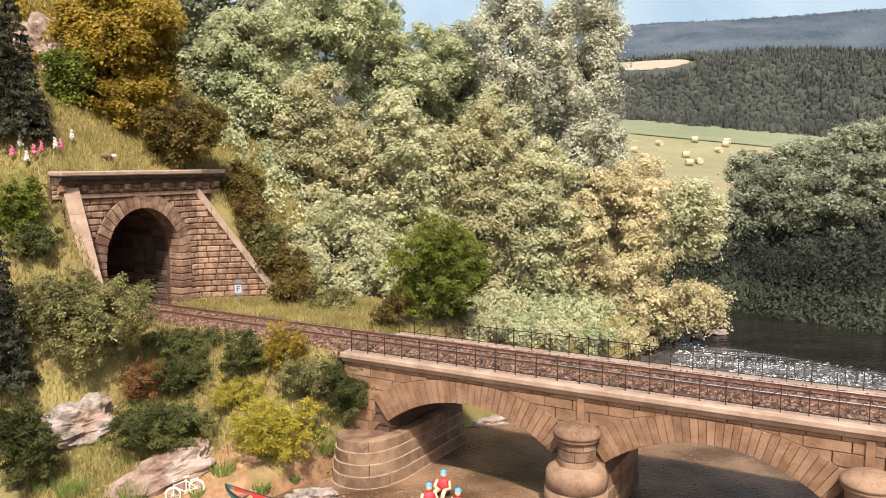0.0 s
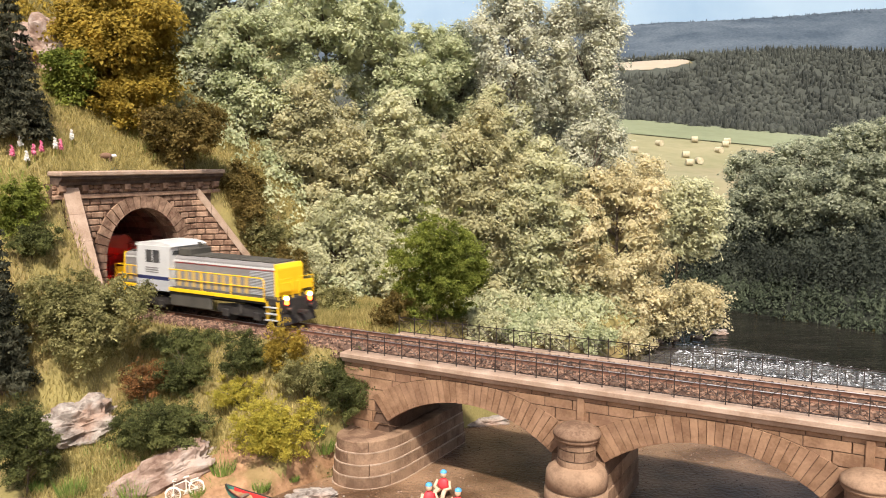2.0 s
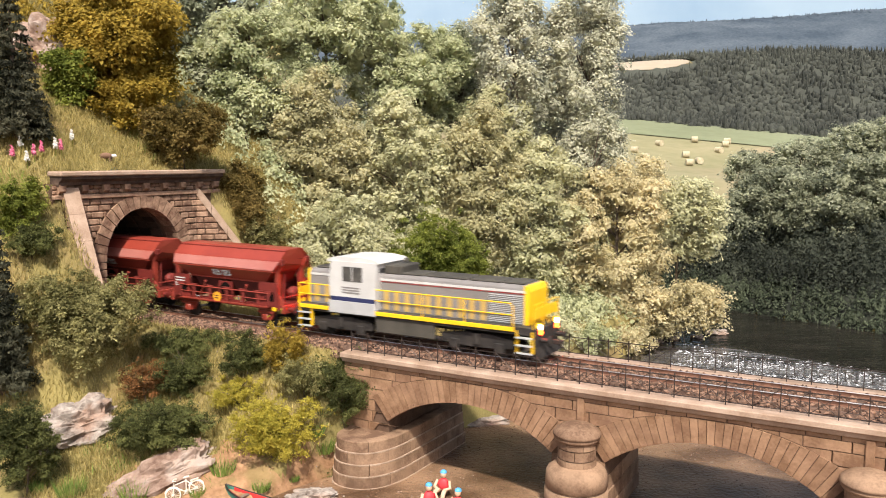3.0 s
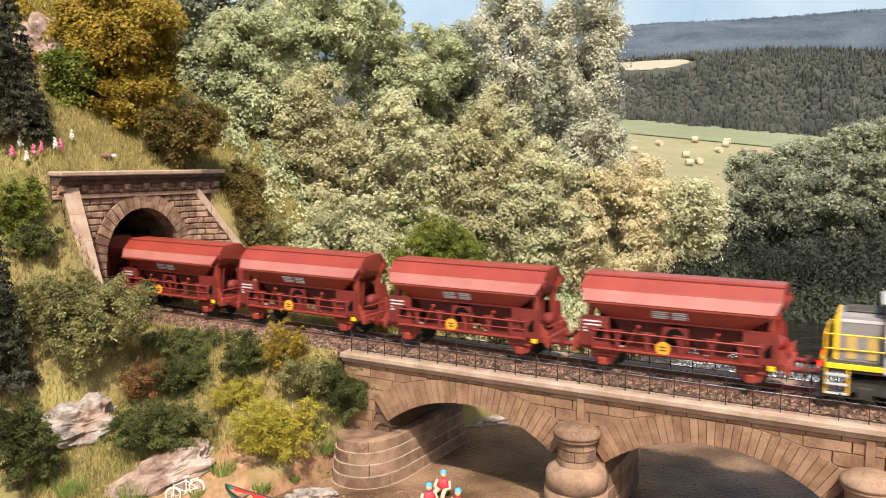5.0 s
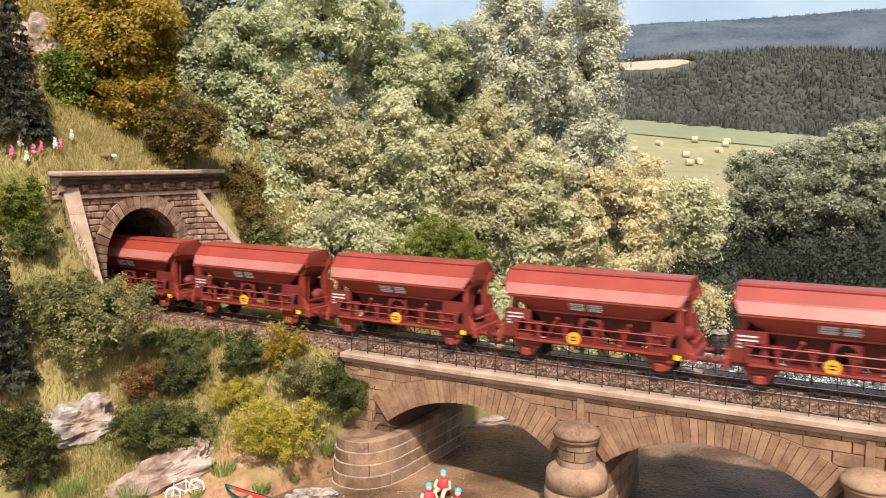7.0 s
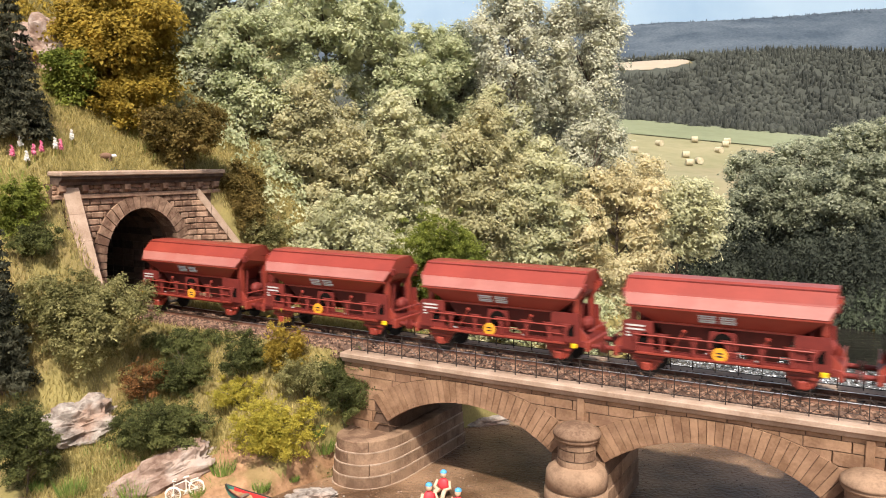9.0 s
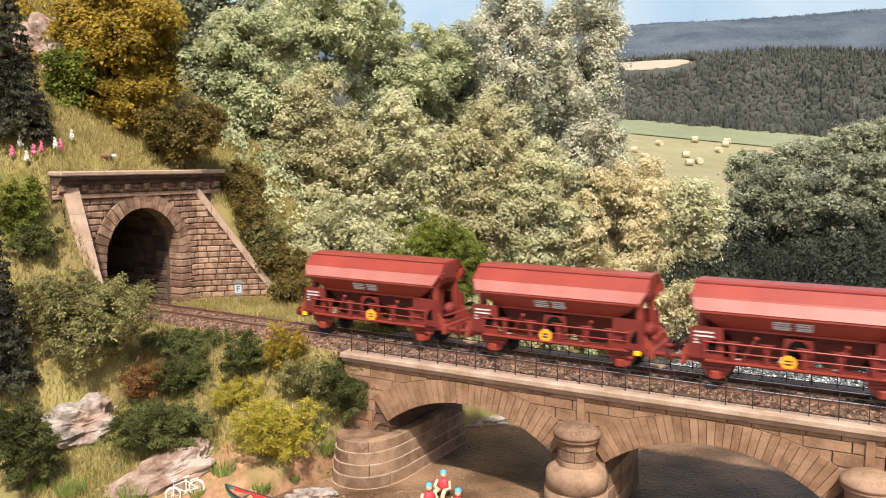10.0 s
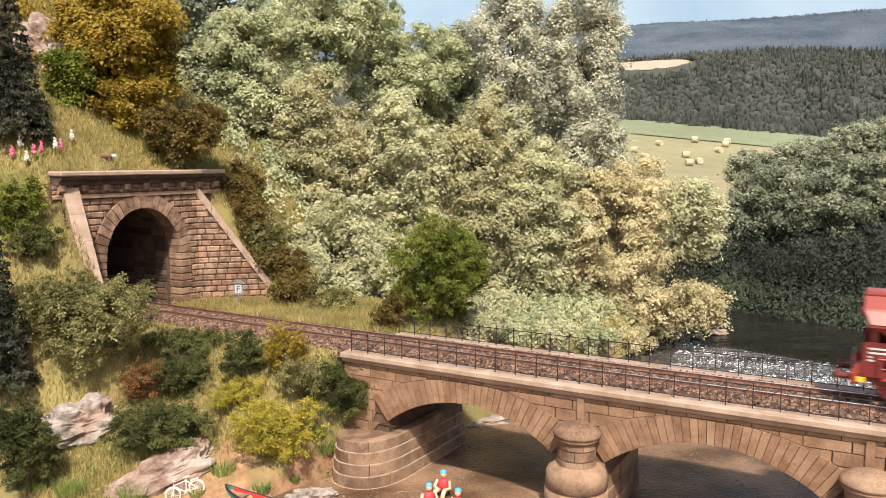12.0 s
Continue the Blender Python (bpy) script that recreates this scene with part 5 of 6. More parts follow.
        for bx in (-4.4, 3.4):
            part("bogie_frame", Shape().prism([(bx - 1.9, 0.55), (bx - 1.9, 0.95), (bx - 0.6, 1.1), (bx + 0.6, 1.1), (bx + 1.9, 0.95), (bx + 1.9, 0.55), (bx + 0.5, 0.45), (bx - 0.5, 0.45)], side * 1.12 - 0.08, side * 1.12 + 0.08, "y").box(bx - 1.45, bx - 0.95, side * 1.2 - 0.1, side * 1.2 + 0.1, 0.3, 0.75, 0.04).box(bx + 0.95, bx + 1.45, side * 1.2 - 0.1, side * 1.2 + 0.1, 0.3, 0.75, 0.04).tube([(bx, side * 1.2, 0.6), (bx, side * 1.2, 1.1)], 0.16, 8), M_BLACK, ob)
        for x in (5.55, -6.95):
            st = part("steps", Shape().box(x, x + 0.06, side * 1.4 - 0.1, side * 1.4 + 0.1, 0.5, 1.5).box(x + 0.75, x + 0.81, side * 1.4 - 0.1, side * 1.4 + 0.1, 0.5, 1.5), M_YELLOW, ob, "yellow steps with white treads")
            for z in (0.5, 0.85, 1.2):
                part("tread", Shape().box(x, x + 0.8, side * 1.42 - 0.2, side * 1.42 + 0.05, z - 0.025, z + 0.025), M_PALEGREY, st)
    part("frame", Shape().box(-7.0, 6.35, -1.46, 1.46, 1.3, 1.62, 0.02), M_BLACK, ob)
    part("walkway", Shape().box(-7.0, 6.35, -1.46, 1.46, 1.625, 1.66), M_ROOF, ob)
    cab = [(-4.98, 1.66), (-4.98, 2.1), (-5.02, 3.1), (-4.88, 4.0), (-2.05, 4.0), (-2.12, 3.1), (-2.15, 2.1), (-2.15, 1.66)]
    part("cab", Shape().prism(cab, -1.42, 1.42, "y"), M_WHITE, ob, "white driver's cab")
    part("cab_roof", Shape().prism([(-5.15, 3.94), (-5.2, 4.02), (-4.9, 4.16), (-4.2, 4.22), (-2.9, 4.22), (-2.2, 4.12), (-1.95, 4.0), (-2.0, 3.94)], -1.34, 1.34, "y"), M_WHITE, ob)
    part("exhaust_box", Shape().box(-2.02, -0.95, -0.85, 0.85, 3.45, 3.92, 0.06).tube([(-1.4, 0.3, 4.0), (-1.4, 0.3, 4.18)], 0.13, 10), M_ROOF, ob)
    for side in (-1, 1):
        w = part("window", Shape().box(-4.15, -2.95, side * 1.43 - 0.012, side * 1.43 + 0.012, 3.0, 3.75, 0.03), M_GLASS, ob, "dark cab window")
        part("window_frame", Shape().box(-3.58, -3.53, side * 1.445 - 0.012, side * 1.445 + 0.012, 3.0, 3.75), M_WHITE, w)
        part("blue_band", Shape().box(-4.95, -2.17, side * 1.44 - 0.012, side * 1.44 + 0.012, 1.99, 2.2), M_BLUE, ob)
        part("cab_skirt", Shape().box(-5.0, -2.13, side * 1.46 - 0.03, side * 1.46 + 0.03, 1.36, 1.98, 0.01), M_PALEGREY, ob, "pale grey cab skirt")
        for i in range(3):
            part("lettering_bar", Shape().box(-4.2, -3.1, side * 1.432 - 0.008, side * 1.432 + 0.008, 2.4 + i * 0.13, 2.46 + i * 0.13), M_GREY, ob)
    for x in (-2.1, -5.03):
        for y in (-0.75, 0.75):
            part("window", Shape().box(x - 0.03, x + 0.03, y - 0.45, y + 0.45, 3.5, 3.9), M_GLASS, ob)
    for e in (-1, 1):
        x = 6.35 if e > 0 else -7.0
        part("buffer_beam", Shape().box(min(x, x + e * 0.15), max(x, x + e * 0.15), -1.4, 1.4, 0.85, 1.62, 0.03), M_BLACK, ob)
        buffers(ob, x + e * 0.15, 1.06, e, M_BLACK, M_BLACK)
        part("end_rail", Shape().tube([(x, -1.4, 1.6), (x, -1.4, 2.7), (x, -0.3, 2.7), (x, -0.3, 1.6)], 0.035, 5).tube([(x, 1.4, 1.6), (x, 1.4, 2.7), (x, 0.3, 2.7), (x, 0.3, 1.6)], 0.035, 5), M_YELLOW, ob)
        part("end_panel", Shape().box(min(x, x - e * 0.04), max(x, x - e * 0.04), -1.35, 1.35, 2.0, 2.5, 0.01), M_YELLOW, ob)
        part("snow_plough", Shape().prism([(x, 0.25), (x + e * 0.3, 0.25), (x + e * 0.1, 0.85), (x, 0.85)], -1.3, 1.3, "y"), M_BLACK, ob)
        for y in (-0.95, 0.95):
            hl = part("headlight", Shape().disc((y, 1.66), 0.19, x + e * 0.02, x + e * 0.14, 16, "x"), M_YELLOW, ob)
            part("lens", Shape().disc((y, 1.66), 0.13, x + e * 0.14, x + e * 0.17, 16, "x"), M_LAMP if e > 0 else M_GLASS, hl)
            part("red_lamp", Shape().disc((y, 1.42), 0.12, x + e * 0.14, x + e * 0.18, 12, "x"), M_LAMPAMBER if e > 0 else M_LAMPRED, hl)
    for x in (-5.6, -3.2, 2.2, 4.6):
        wheelset(ob, x, 0.5)
    return ob


loco = locomotive()
DISCS = [-0.42, -0.42, -0.42, -0.67, 0.08, -0.05, -0.3, -0.33, 0.25]
wagons = [hopper_wagon(d, -4.2 if i == 8 else 3.62) for i, d in enumerate(DISCS)]
PITCH = 9.89

bale = Shape().disc((0, 0.62), 0.62, -0.6, 0.6, 18, "y").ring((0, -0.6, 0.62), 0.4, 0.03).ring((0, -0.6, 0.62), 0.2, 0.03).mesh("hay_bale")
for x, y, z, a in ((42.7, 162.5, 11.6, 31), (50.8, 166.4, 12.4, 76), (57.4, 166.3, 12.1, 60), (55.9, 163.0, 11.4, 78), (52.9, 157.7, 10.2, 31), (44.9, 152.1, 9.3, 84), (43.3, 144.3, 7.9, 83), (45.7, 146.6, 8.2, 4), (37.2, 140.3, 7.5, 33), (36.2, 155.3, 10.2, 60), (36.5, 148.3, 8.9, 30)):
    tagged(part("hay_bale", bale, M_HAY, m=pose(x * K, y * K, z * K, 0, 0, a)), "round straw-coloured hay bale on the field", "hay bale", "hay bales")

# ---- figures in a boat, canoe, bicycle, sign ----
def paddler(m, label):
    sh = Shape().ball((0, 0, 0.52), 0.27, 1.0, 0.8, 1.3).ball((0, -0.02, 1.02), 0.15, 1, 1, 1.2).tube([(-0.26, 0, 0.72), (-0.38, -0.16, 0.45), (-0.12, -0.36, 0.38)], 0.085, 7).tube([(0.26, 0, 0.72), (0.38, -0.16, 0.45), (0.12, -0.36, 0.38)], 0.085, 7).tube([(-0.14, -0.1, 0.3), (-0.2, -0.55, 0.38), (-0.2, -0.75, 0.1)], 0.11, 7).tube([(0.14, -0.1, 0.3), (0.2, -0.55, 0.38), (0.2, -0.75, 0.1)], 0.11, 7)
    sh.ball((0, 0.0, 1.10), 0.165, 1, 1, 0.85)
    me = sh.mesh("figurine")
    for x in (M_SKIN, M_VEST, M_HELMET):
        me.materials.append(x)
    for p in me.polygons:
        z, r = p.center.z / K, math.hypot(p.center.x, p.center.y) / K
        p.material_index = 2 if z > 1.09 else 1 if 0.32 < z < 0.86 and r < 0.29 else 0
    me.shade_smooth()
    tagged(part("figurine", me, M_SKIN, m=m), label, "figurine", group="model paddlers")


paddler(pose(0.04 * K, 36.00 * K, -6.20 * K, 0, 0, -20), "small painted model paddler in a red vest and blue helmet")
paddler(pose(-0.61 * K, 34.64 * K, -6.25 * K, 0, 0, 10), "small painted model paddler in a red vest and blue helmet")
paddler(pose(0.67 * K, 34.05 * K, -6.25 * K, 0, 0, -40), "small painted model paddler in a red vest and blue helmet")


def canoe(m):
    ob = thing("canoe", "green canoe with red inside drawn up on the bank", "canoe", m)
    def ring(x, w, z0, k):
        return [(x, -w, 0.45 + z0), (x, -w * 0.8, 0.12 + z0 * 0.6), (x, 0, 0.02 + z0 * 0.5), (x, w * 0.8, 0.12 + z0 * 0.6), (x, w, 0.45 + z0), (x, w * k, 0.44 + z0), (x, w * 0.7 * k, 0.17 + z0 * 0.6), (x, 0, 0.08 + z0 * 0.5), (x, -w * 0.7 * k, 0.17 + z0 * 0.6), (x, -w * k, 0.44 + z0)]
    rings = [ring(2.4 * q, 0.02 + 0.42 * (1 - q * q) ** 0.7, 0.22 * q ** 4, 0.88) for q in [-1 + 2 * i / 14 for i in range(15)]]
    part("hull", Shape().loft(rings), M_CANOE_GREEN, ob, smooth=True)
    inner = [[(x * 0.97, y * 0.93, z + 0.02) for x, y, z in r[5:]] for r in rings[1:-1]]
    sh = Shape()
    sh.add([p for r in inner for p in r], [(5 * k + i, 5 * k + i + 1, 5 * k + 6 + i, 5 * k + 5 + i) for k in range(len(inner) - 1) for i in range(4)])
    part("lining", sh, M_CANOE_RED, ob, "red inside")
    for x in (-1.2, 0.2, 1.3):
        part("thwart", Shape().box(x - 0.09, x + 0.09, -0.38, 0.38, 0.36, 0.42, 0.01), M_BARK, ob)
    part("gunwale", Shape().tube([r[0] for r in rings], 0.035, 5).tube([r[4] for r in rings], 0.035, 5), M_IRON, ob)


canoe(pose(-7.88 * K, 34.37 * K, -6.22 * K, 0, 0, -34))


def bicycle(m):
    ob = thing("bicycle", "cream-coloured toy bicycle standing against a rock", "bicycle", m)
    for x in (-0.53, 0.53):
        w = part("wheel", Shape().ring((x, 0, 0.34), 0.32, 0.032, "y", 28, 6), M_BIKE, ob)
        sp = Shape().disc((x, 0.34), 0.05, -0.05, 0.05, 10)
        for k in range(8):
            a = math.pi * k / 8
            sp.tube([(x - 0.3 * math.cos(a), 0, 0.34 - 0.3 * math.sin(a)), (x + 0.3 * math.cos(a), 0, 0.34 + 0.3 * math.sin(a))], 0.007, 4)
        part("spokes", sp, M_BIKE, w)
        part("mudguard", Shape().tube([(x + 0.37 * math.cos(a), 0, 0.34 + 0.37 * math.sin(a)) for a in [0.3 + 2.3 * k / 8 for k in range(9)]], 0.025, 5), M_BIKE, ob)
    t = 0.026
    part("frame", Shape().tube([(-0.53, 0, 0.34), (-0.36, 0, 0.86)], t, 6).tube([(-0.40, 0, 0.74), (0.16, 0, 0.80)], t, 6).tube([(-0.42, 0, 0.70), (0.05, 0, 0.30)], t, 6).tube([(0.05, 0, 0.30), (0.2, 0, 0.92)], t, 6).tube([(0.05, 0, 0.30), (0.53, 0, 0.34)], t, 6).tube([(0.53, 0, 0.34), (0.17, 0, 0.80)], t, 6), M_BIKE, ob)
    part("saddle", Shape().ball((0.22, 0, 0.95), 0.14, 1.1, 0.6, 0.35), M_BIKE, ob)
    part("handlebar", Shape().tube([(-0.22, -0.26, 0.94), (-0.36, -0.2, 0.98), (-0.36, 0.2, 0.98), (-0.22, 0.26, 0.94)], 0.022, 6), M_BIKE, ob)
    part("crank", Shape().disc((0.05, 0.30), 0.10, 0.04, 0.07, 14).tube([(-0.1, 0.08, 0.2), (0.2, -0.08, 0.4)], 0.02, 5), M_BIKE, ob)
    part("rack", Shape().box(0.35, 0.72, -0.07, 0.07, 0.73, 0.76), M_BIKE, ob)


bicycle(pose(-11.58 * K, 35.50 * K, -6.15 * K, -8, -14, 14))


def letter_board(m):
    ob = thing("trackside_sign", "white enamel sign with a black letter on a post", "sign", m)
    part("post", Shape().tube([(0, 0, -0.2), (0, 0, 1.0)], 0.05, 7), M_GREY, ob)
    b = part("board", Shape().box(-0.34, 0.34, -0.05, 0.05, 0.85, 1.75, 0.03).prism([(-0.45, 1.75), (0.45, 1.75), (0.0, 2.02)], -0.14, 0.14, "y"), M_GREY, ob)
    part("face", Shape().box(-0.25, 0.25, -0.07, -0.045, 1.02, 1.66, 0.01), M_SIGN, b, "white enamel face")
    cu = bpy.data.curves.new("letter", "FONT")
    cu.body, cu.size, cu.extrude = "F", 0.62 * K, 0.004 * K
    cu.align_x = "CENTER"
    cu.materials.append(M_IRON)
    lt = new("letter", cu)
    lt.parent = b
    lt.matrix_basis = Matrix.Translation(Vector((0.0, -0.075, 1.12)) * K) @ Matrix.Rotation(math.pi / 2, 4, "X")


letter_board(pose(-13.31 * K, 52.50 * K, -0.45 * K, 0, 0, 0) @ Matrix.Scale(0.88, 4))


def rock(base, r, sx, sy, sz, material, label, rz=0.0, tilt=0.0):
    sh = Shape().ball((0, 0, 0), r, sx, sy, sz, 5, 0.5, 1.6)
    ob = part("rock", sh, material, m=Matrix.Translation(Vector(base) * K) @ Matrix.Rotation(tilt, 4, "Y") @ Matrix.Rotation(rz, 4, "Z"))
    tagged(ob, label, "rock")


rock((-18.6, 40.20, -4.45), 1.80, 1.30, 0.80, 0.70, M_ROCK, "pale grey weathered rock outcrop", 0.50, -0.22)
rock((-12.85, 37.00, -5.75), 1.55, 1.75, 0.75, 0.72, M_REDROCK, "reddish rock slab with pale lichen", 0.35, -0.36)
rock((-5.76, 35.61, -6.15), 0.80, 1.40, 0.80, 0.45, M_ROCK, "pale flat rock at the water", 0.10)
rock((-27.97, 59.00, 16.20), 2.00, 1.30, 1.00, 1.30, M_REDROCK, "reddish rock face on the hill", 0.20)
rock((2.50, 46.47, -6.15), 0.90, 1.80, 0.80, 0.25, M_ROCK, "pale flat stones on the far bank", 0.20)

rock((24.40, 70.97, -6.15), 0.55, 1.7, 0.9, 0.55, M_ROCK, "pale stone at the water below the willows", 0.2)
rock((22.05, 69.37, -6.15), 0.4, 1.4, 0.9, 0.55, M_ROCK, "pale stone at the water below the willows", 0.2)
rock((19.66, 68.70, -6.15), 0.45, 1.8, 0.9, 0.55, M_ROCK, "pale stone at the water below the willows", 0.2)
rock((18.17, 67.62, -6.15), 0.4, 1.2, 0.9, 0.55, M_ROCK, "pale stone at the water below the willows", 0.2)

# ---- flowers and a small animal on the hill ----
def foxglove(base, h, material, label):
    ob = thing("foxglove", label, "flower", Matrix.Translation(Vector(base) * K), "foxgloves on the slope")
    part("stem", Shape().tube([(0, 0, -0.1), (0.03, 0, h * 0.6), (0, 0.02, h)], 0.025, 5, 0.012), L_FRESH, ob)
    cl = [(0.03 * math.sin(i * 2.4), 0.03 * math.cos(i * 2.4), h * (0.5 + 0.5 * i / 7), 0.11 * (1 - 0.6 * i / 7)) for i in range(8)]
    leaves("blossom", cl, 26, 0.10, material, ob, 0.8)


foxglove((-24.52, 47.70, 9.43), 1.00, M_PETAL, "slender foxglove with white blossom in the grass")
foxglove((-23.51, 47.20, 8.91), 1.00, M_PINK, "slender foxglove with pink blossom in the grass")
foxglove((-23.39, 47.90, 9.10), 1.00, M_PINK, "slender foxglove with pink blossom in the grass")
foxglove((-22.96, 48.70, 9.33), 1.00, M_PETAL, "slender foxglove with white blossom in the grass")
foxglove((-23.77, 46.90, 8.53), 1.00, M_PETAL, "slender foxglove with white blossom in the grass")
foxglove((-24.75, 47.20, 8.85), 1.00, M_PINK, "slender foxglove with pink blossom in the grass")
foxglove((-22.91, 50.80, 9.86), 1.00, M_PETAL, "slender foxglove with white blossom in the grass")
foxglove((-22.73, 48.90, 9.23), 1.00, M_PINK, "slender foxglove with pink blossom in the grass")


def grazing_animal(m):
    ob = thing("badger", "small brown model animal with a white head", "animal", m)
    part("body", Shape().ball((0, 0, 0.36), 0.25, 1.7, 0.8, 0.8, 2, 0.12, 2), M_BROWNFUR, ob, smooth=True)
    part("head", Shape().ball((0.48, 0, 0.36), 0.13, 1.4, 0.8, 0.9, 2), M_PETAL, ob, "white head", smooth=True)
    for x in (-0.28, 0.26):
        for y in (-0.12, 0.12):
            part("leg", Shape().tube([(x, y, 0.3), (x, y, -0.05)], 0.055, 6), M_BROWNFUR, ob)


grazing_animal(pose(-20.91 * K, 51.00 * K, 8.95 * K, 0, 0, 0))


# ---- plants ----
def tuft(base, h, r, label):
    n = 220
    a, q = rng.uniform(0, 2 * math.pi, n), r * np.sqrt(rng.random(n))
    P = np.stack([q * np.cos(a), q * np.sin(a), np.full(n, -0.05)], -1)
    U = np.stack([0.45 * np.cos(a) * q / r, 0.45 * np.sin(a) * q / r, np.ones(n)], -1) * (h * (0.4 + 0.6 * rng.random(n)))[:, None] * 0.5
    S = unit(n)
    S[:, 2] = 0
    tagged(blades_mesh("grass_tuft", P + U * 0.8, U, S * 0.028, M_GRASS_GREEN, m=Matrix.Translation(Vector(base) * K)), label, "grass tuft", "grass tufts")


tuft((-10.22, 36.70, -5.41), 0.91, 0.46, "fresh green grass tuft on the bank")
tuft((-8.24, 35.60, -5.77), 0.49, 0.33, "fresh green grass tuft on the bank")
tuft((-13.86, 35.30, -6.06), 0.98, 0.53, "fresh green grass tuft on the bank")
tuft((-16.89, 35.70, -6.12), 1.09, 0.53, "fresh green grass tuft on the bank")
tuft((-7.02, 36.90, -5.82), 0.36, 0.25, "fresh green grass tuft on the bank")
tuft((-5.76, 38.40, -5.00), 0.80, 0.38, "fresh green grass tuft on the bank")
tuft((-6.14, 38.30, -4.12), 0.80, 0.32, "fresh green grass tuft on the bank")
tuft((-18.63, 36.20, -6.06), 0.65, 0.30, "fresh green grass tuft on the bank")
tuft((-11.12, 35.50, -6.04), 0.49, 0.27, "fresh green grass tuft on the bank")
plant('bush', 'olive grey-green leafy hedge bush on the bank', 'bush', (-19.20, 42.60, -1.33), 2.75, 3.3, 2.40, -1.75, L_OLIVE, 0.16, per=316, clumps=126, lump=0.15, trunk=0.05)
plant('bush', 'bright green leafy bush beside the portal slope', 'bush', (-23.03, 44.40, 4.83), 8.39, 1.38, 1.11, 4.58, L_FRESH, 0.15, per=230, clumps=46, lump=0.15, trunk=0.05)
plant('bush', 'blue-green low bush on the grassy slope', 'bush', (-22.32, 44.00, 3.72), 5.64, 1.52, 1.22, 3.57, L_DARK, 0.11, per=249, clumps=42, lump=0.15, trunk=0.05)
plant('bush', 'dark green bush on the bank', 'bush', (-19.08, 35.90, -6.25), -1.49, 1.54, 1.23, -6.36, L_DARK, 0.11, per=307, clumps=84, lump=0.15, trunk=0.05)
plant('hedge', 'low dark green hedge below the track', 'hedge', (-13.40, 44.00, -1.31), -0.25, 3.3, 1.30, -1.38, L_DARK, 0.10, per=230, clumps=75, lump=0.15, trunk=0.05)
plant('bush', 'bush with rusty red leaves', 'bush', (-15.35, 41.20, -3.30), -0.75, 1.25, 0.90, -3.37, L_RUST, 0.11, per=211, clumps=42, lump=0.15, trunk=0.05)
plant('bush', 'dark green bush on the bank', 'bush', (-13.44, 41.30, -3.23), -0.46, 1.26, 1.01, -3.32, L_DARK, 0.11, per=249, clumps=50, lump=0.15, trunk=0.05)
plant('bush', 'dark green spreading bush on the bank', 'bush', (-13.75, 38.50, -5.02), -2.35, 2.45, 1.90, -5.14, L_DARK, 0.11, per=288, clumps=92, lump=0.15, trunk=0.05)
plant('bush', 'dark green bush below the track', 'bush', (-10.06, 41.00, -2.01), 0.33, 1.19, 0.95, -2.06, L_DARK, 0.11, per=249, clumps=46, lump=0.15, trunk=0.05)
plant('shrub', 'olive-gold shrub with loose twigs', 'bush', (-7.98, 40.20, -1.86), 1.40, 1.00, 0.80, -2.05, L_GOLD, 0.11, per=143, clumps=42, lump=0.30, trunk=0.05)
plant('bush', 'dense bush in yellow blossom', 'bush', (-8.0, 37.10, -5.00), -1.95, 2.1, 1.50, -5.15, L_YELLOW, 0.12, per=200, clumps=80, many=0.8, lump=0.15, trunk=0.05)
plant('bush', 'low bush in yellow blossom', 'bush', (-10.16, 39.80, -3.21), -1.62, 1.43, 1.15, -3.27, L_YELLOW, 0.09, per=211, clumps=37, lump=0.15, trunk=0.05)
plant('bush', 'dark green glossy-leaved bush against the bridge', 'bush', (-4.88, 39.40, -4.10), -0.51, 1.58, 1.27, -4.22, L_DARK, 0.11, per=307, clumps=75, lump=0.15, trunk=0.05)
plant('bush', 'dark olive bush beside the bridge end', 'bush', (-6.75, 39.00, -2.61), -0.43, 1.13, 0.91, -2.70, L_OLIVE, 0.11, per=230, clumps=46, lump=0.15, trunk=0.05)
plant('tuft', 'small dark green bush at the abutment', 'bush', (-5.31, 38.40, -6.20), -5.66, 0.45, 0.36, -6.52, L_DARK, 0.08, per=76, clumps=18, lump=0.15, trunk=0.05)
plant('bush', 'fresh green leafy bush beside the track', 'bush', (-0.20, 46.80, -0.53), 6.0, 2.6, 2.12, -0.87, L_FRESH, 0.14, per=403, clumps=126, lump=0.15, trunk=0.05)
plant('bush', 'low brownish bush at the foot of the trees', 'bush', (-9.81, 53.00, -0.50), 1.68, 1.39, 1.12, -0.96, L_BROWN, 0.20, per=220, clumps=16, trunk=0.05)
plant('bush', 'low olive bush at the foot of the trees', 'bush', (-7.01, 51.50, -0.52), 0.98, 1.50, 1.20, -0.87, L_OLIVE, 0.20, per=220, clumps=16, trunk=0.05)
plant('bush', 'low olive bush at the foot of the trees', 'bush', (-2.84, 45.40, -0.55), 1.91, 1.07, 0.85, -0.61, L_BROWN, 0.12, per=211, clumps=33, lump=0.15, trunk=0.05)
plant('bush', 'brownish green bush on the slope', 'bush', (-17.28, 55.00, 8.04), 13.91, 2.59, 2.07, 8.88, L_BROWN, 0.24, per=300, clumps=40, trunk=0.05)
plant('tree', 'golden autumn tree on the hill', 'tree', (-22.34, 58.00, 12.27), 21.26, 4.33, 3.47, 12.83, L_GOLD, 0.30, per=420, clumps=60, trunk=0.22)
plant('bush', 'golden autumn bush on the hill', 'bush', (-21.36, 56.00, 10.88), 14.58, 2.40, 1.92, 11.10, L_GOLD, 0.26, per=260, clumps=24, trunk=0.05)
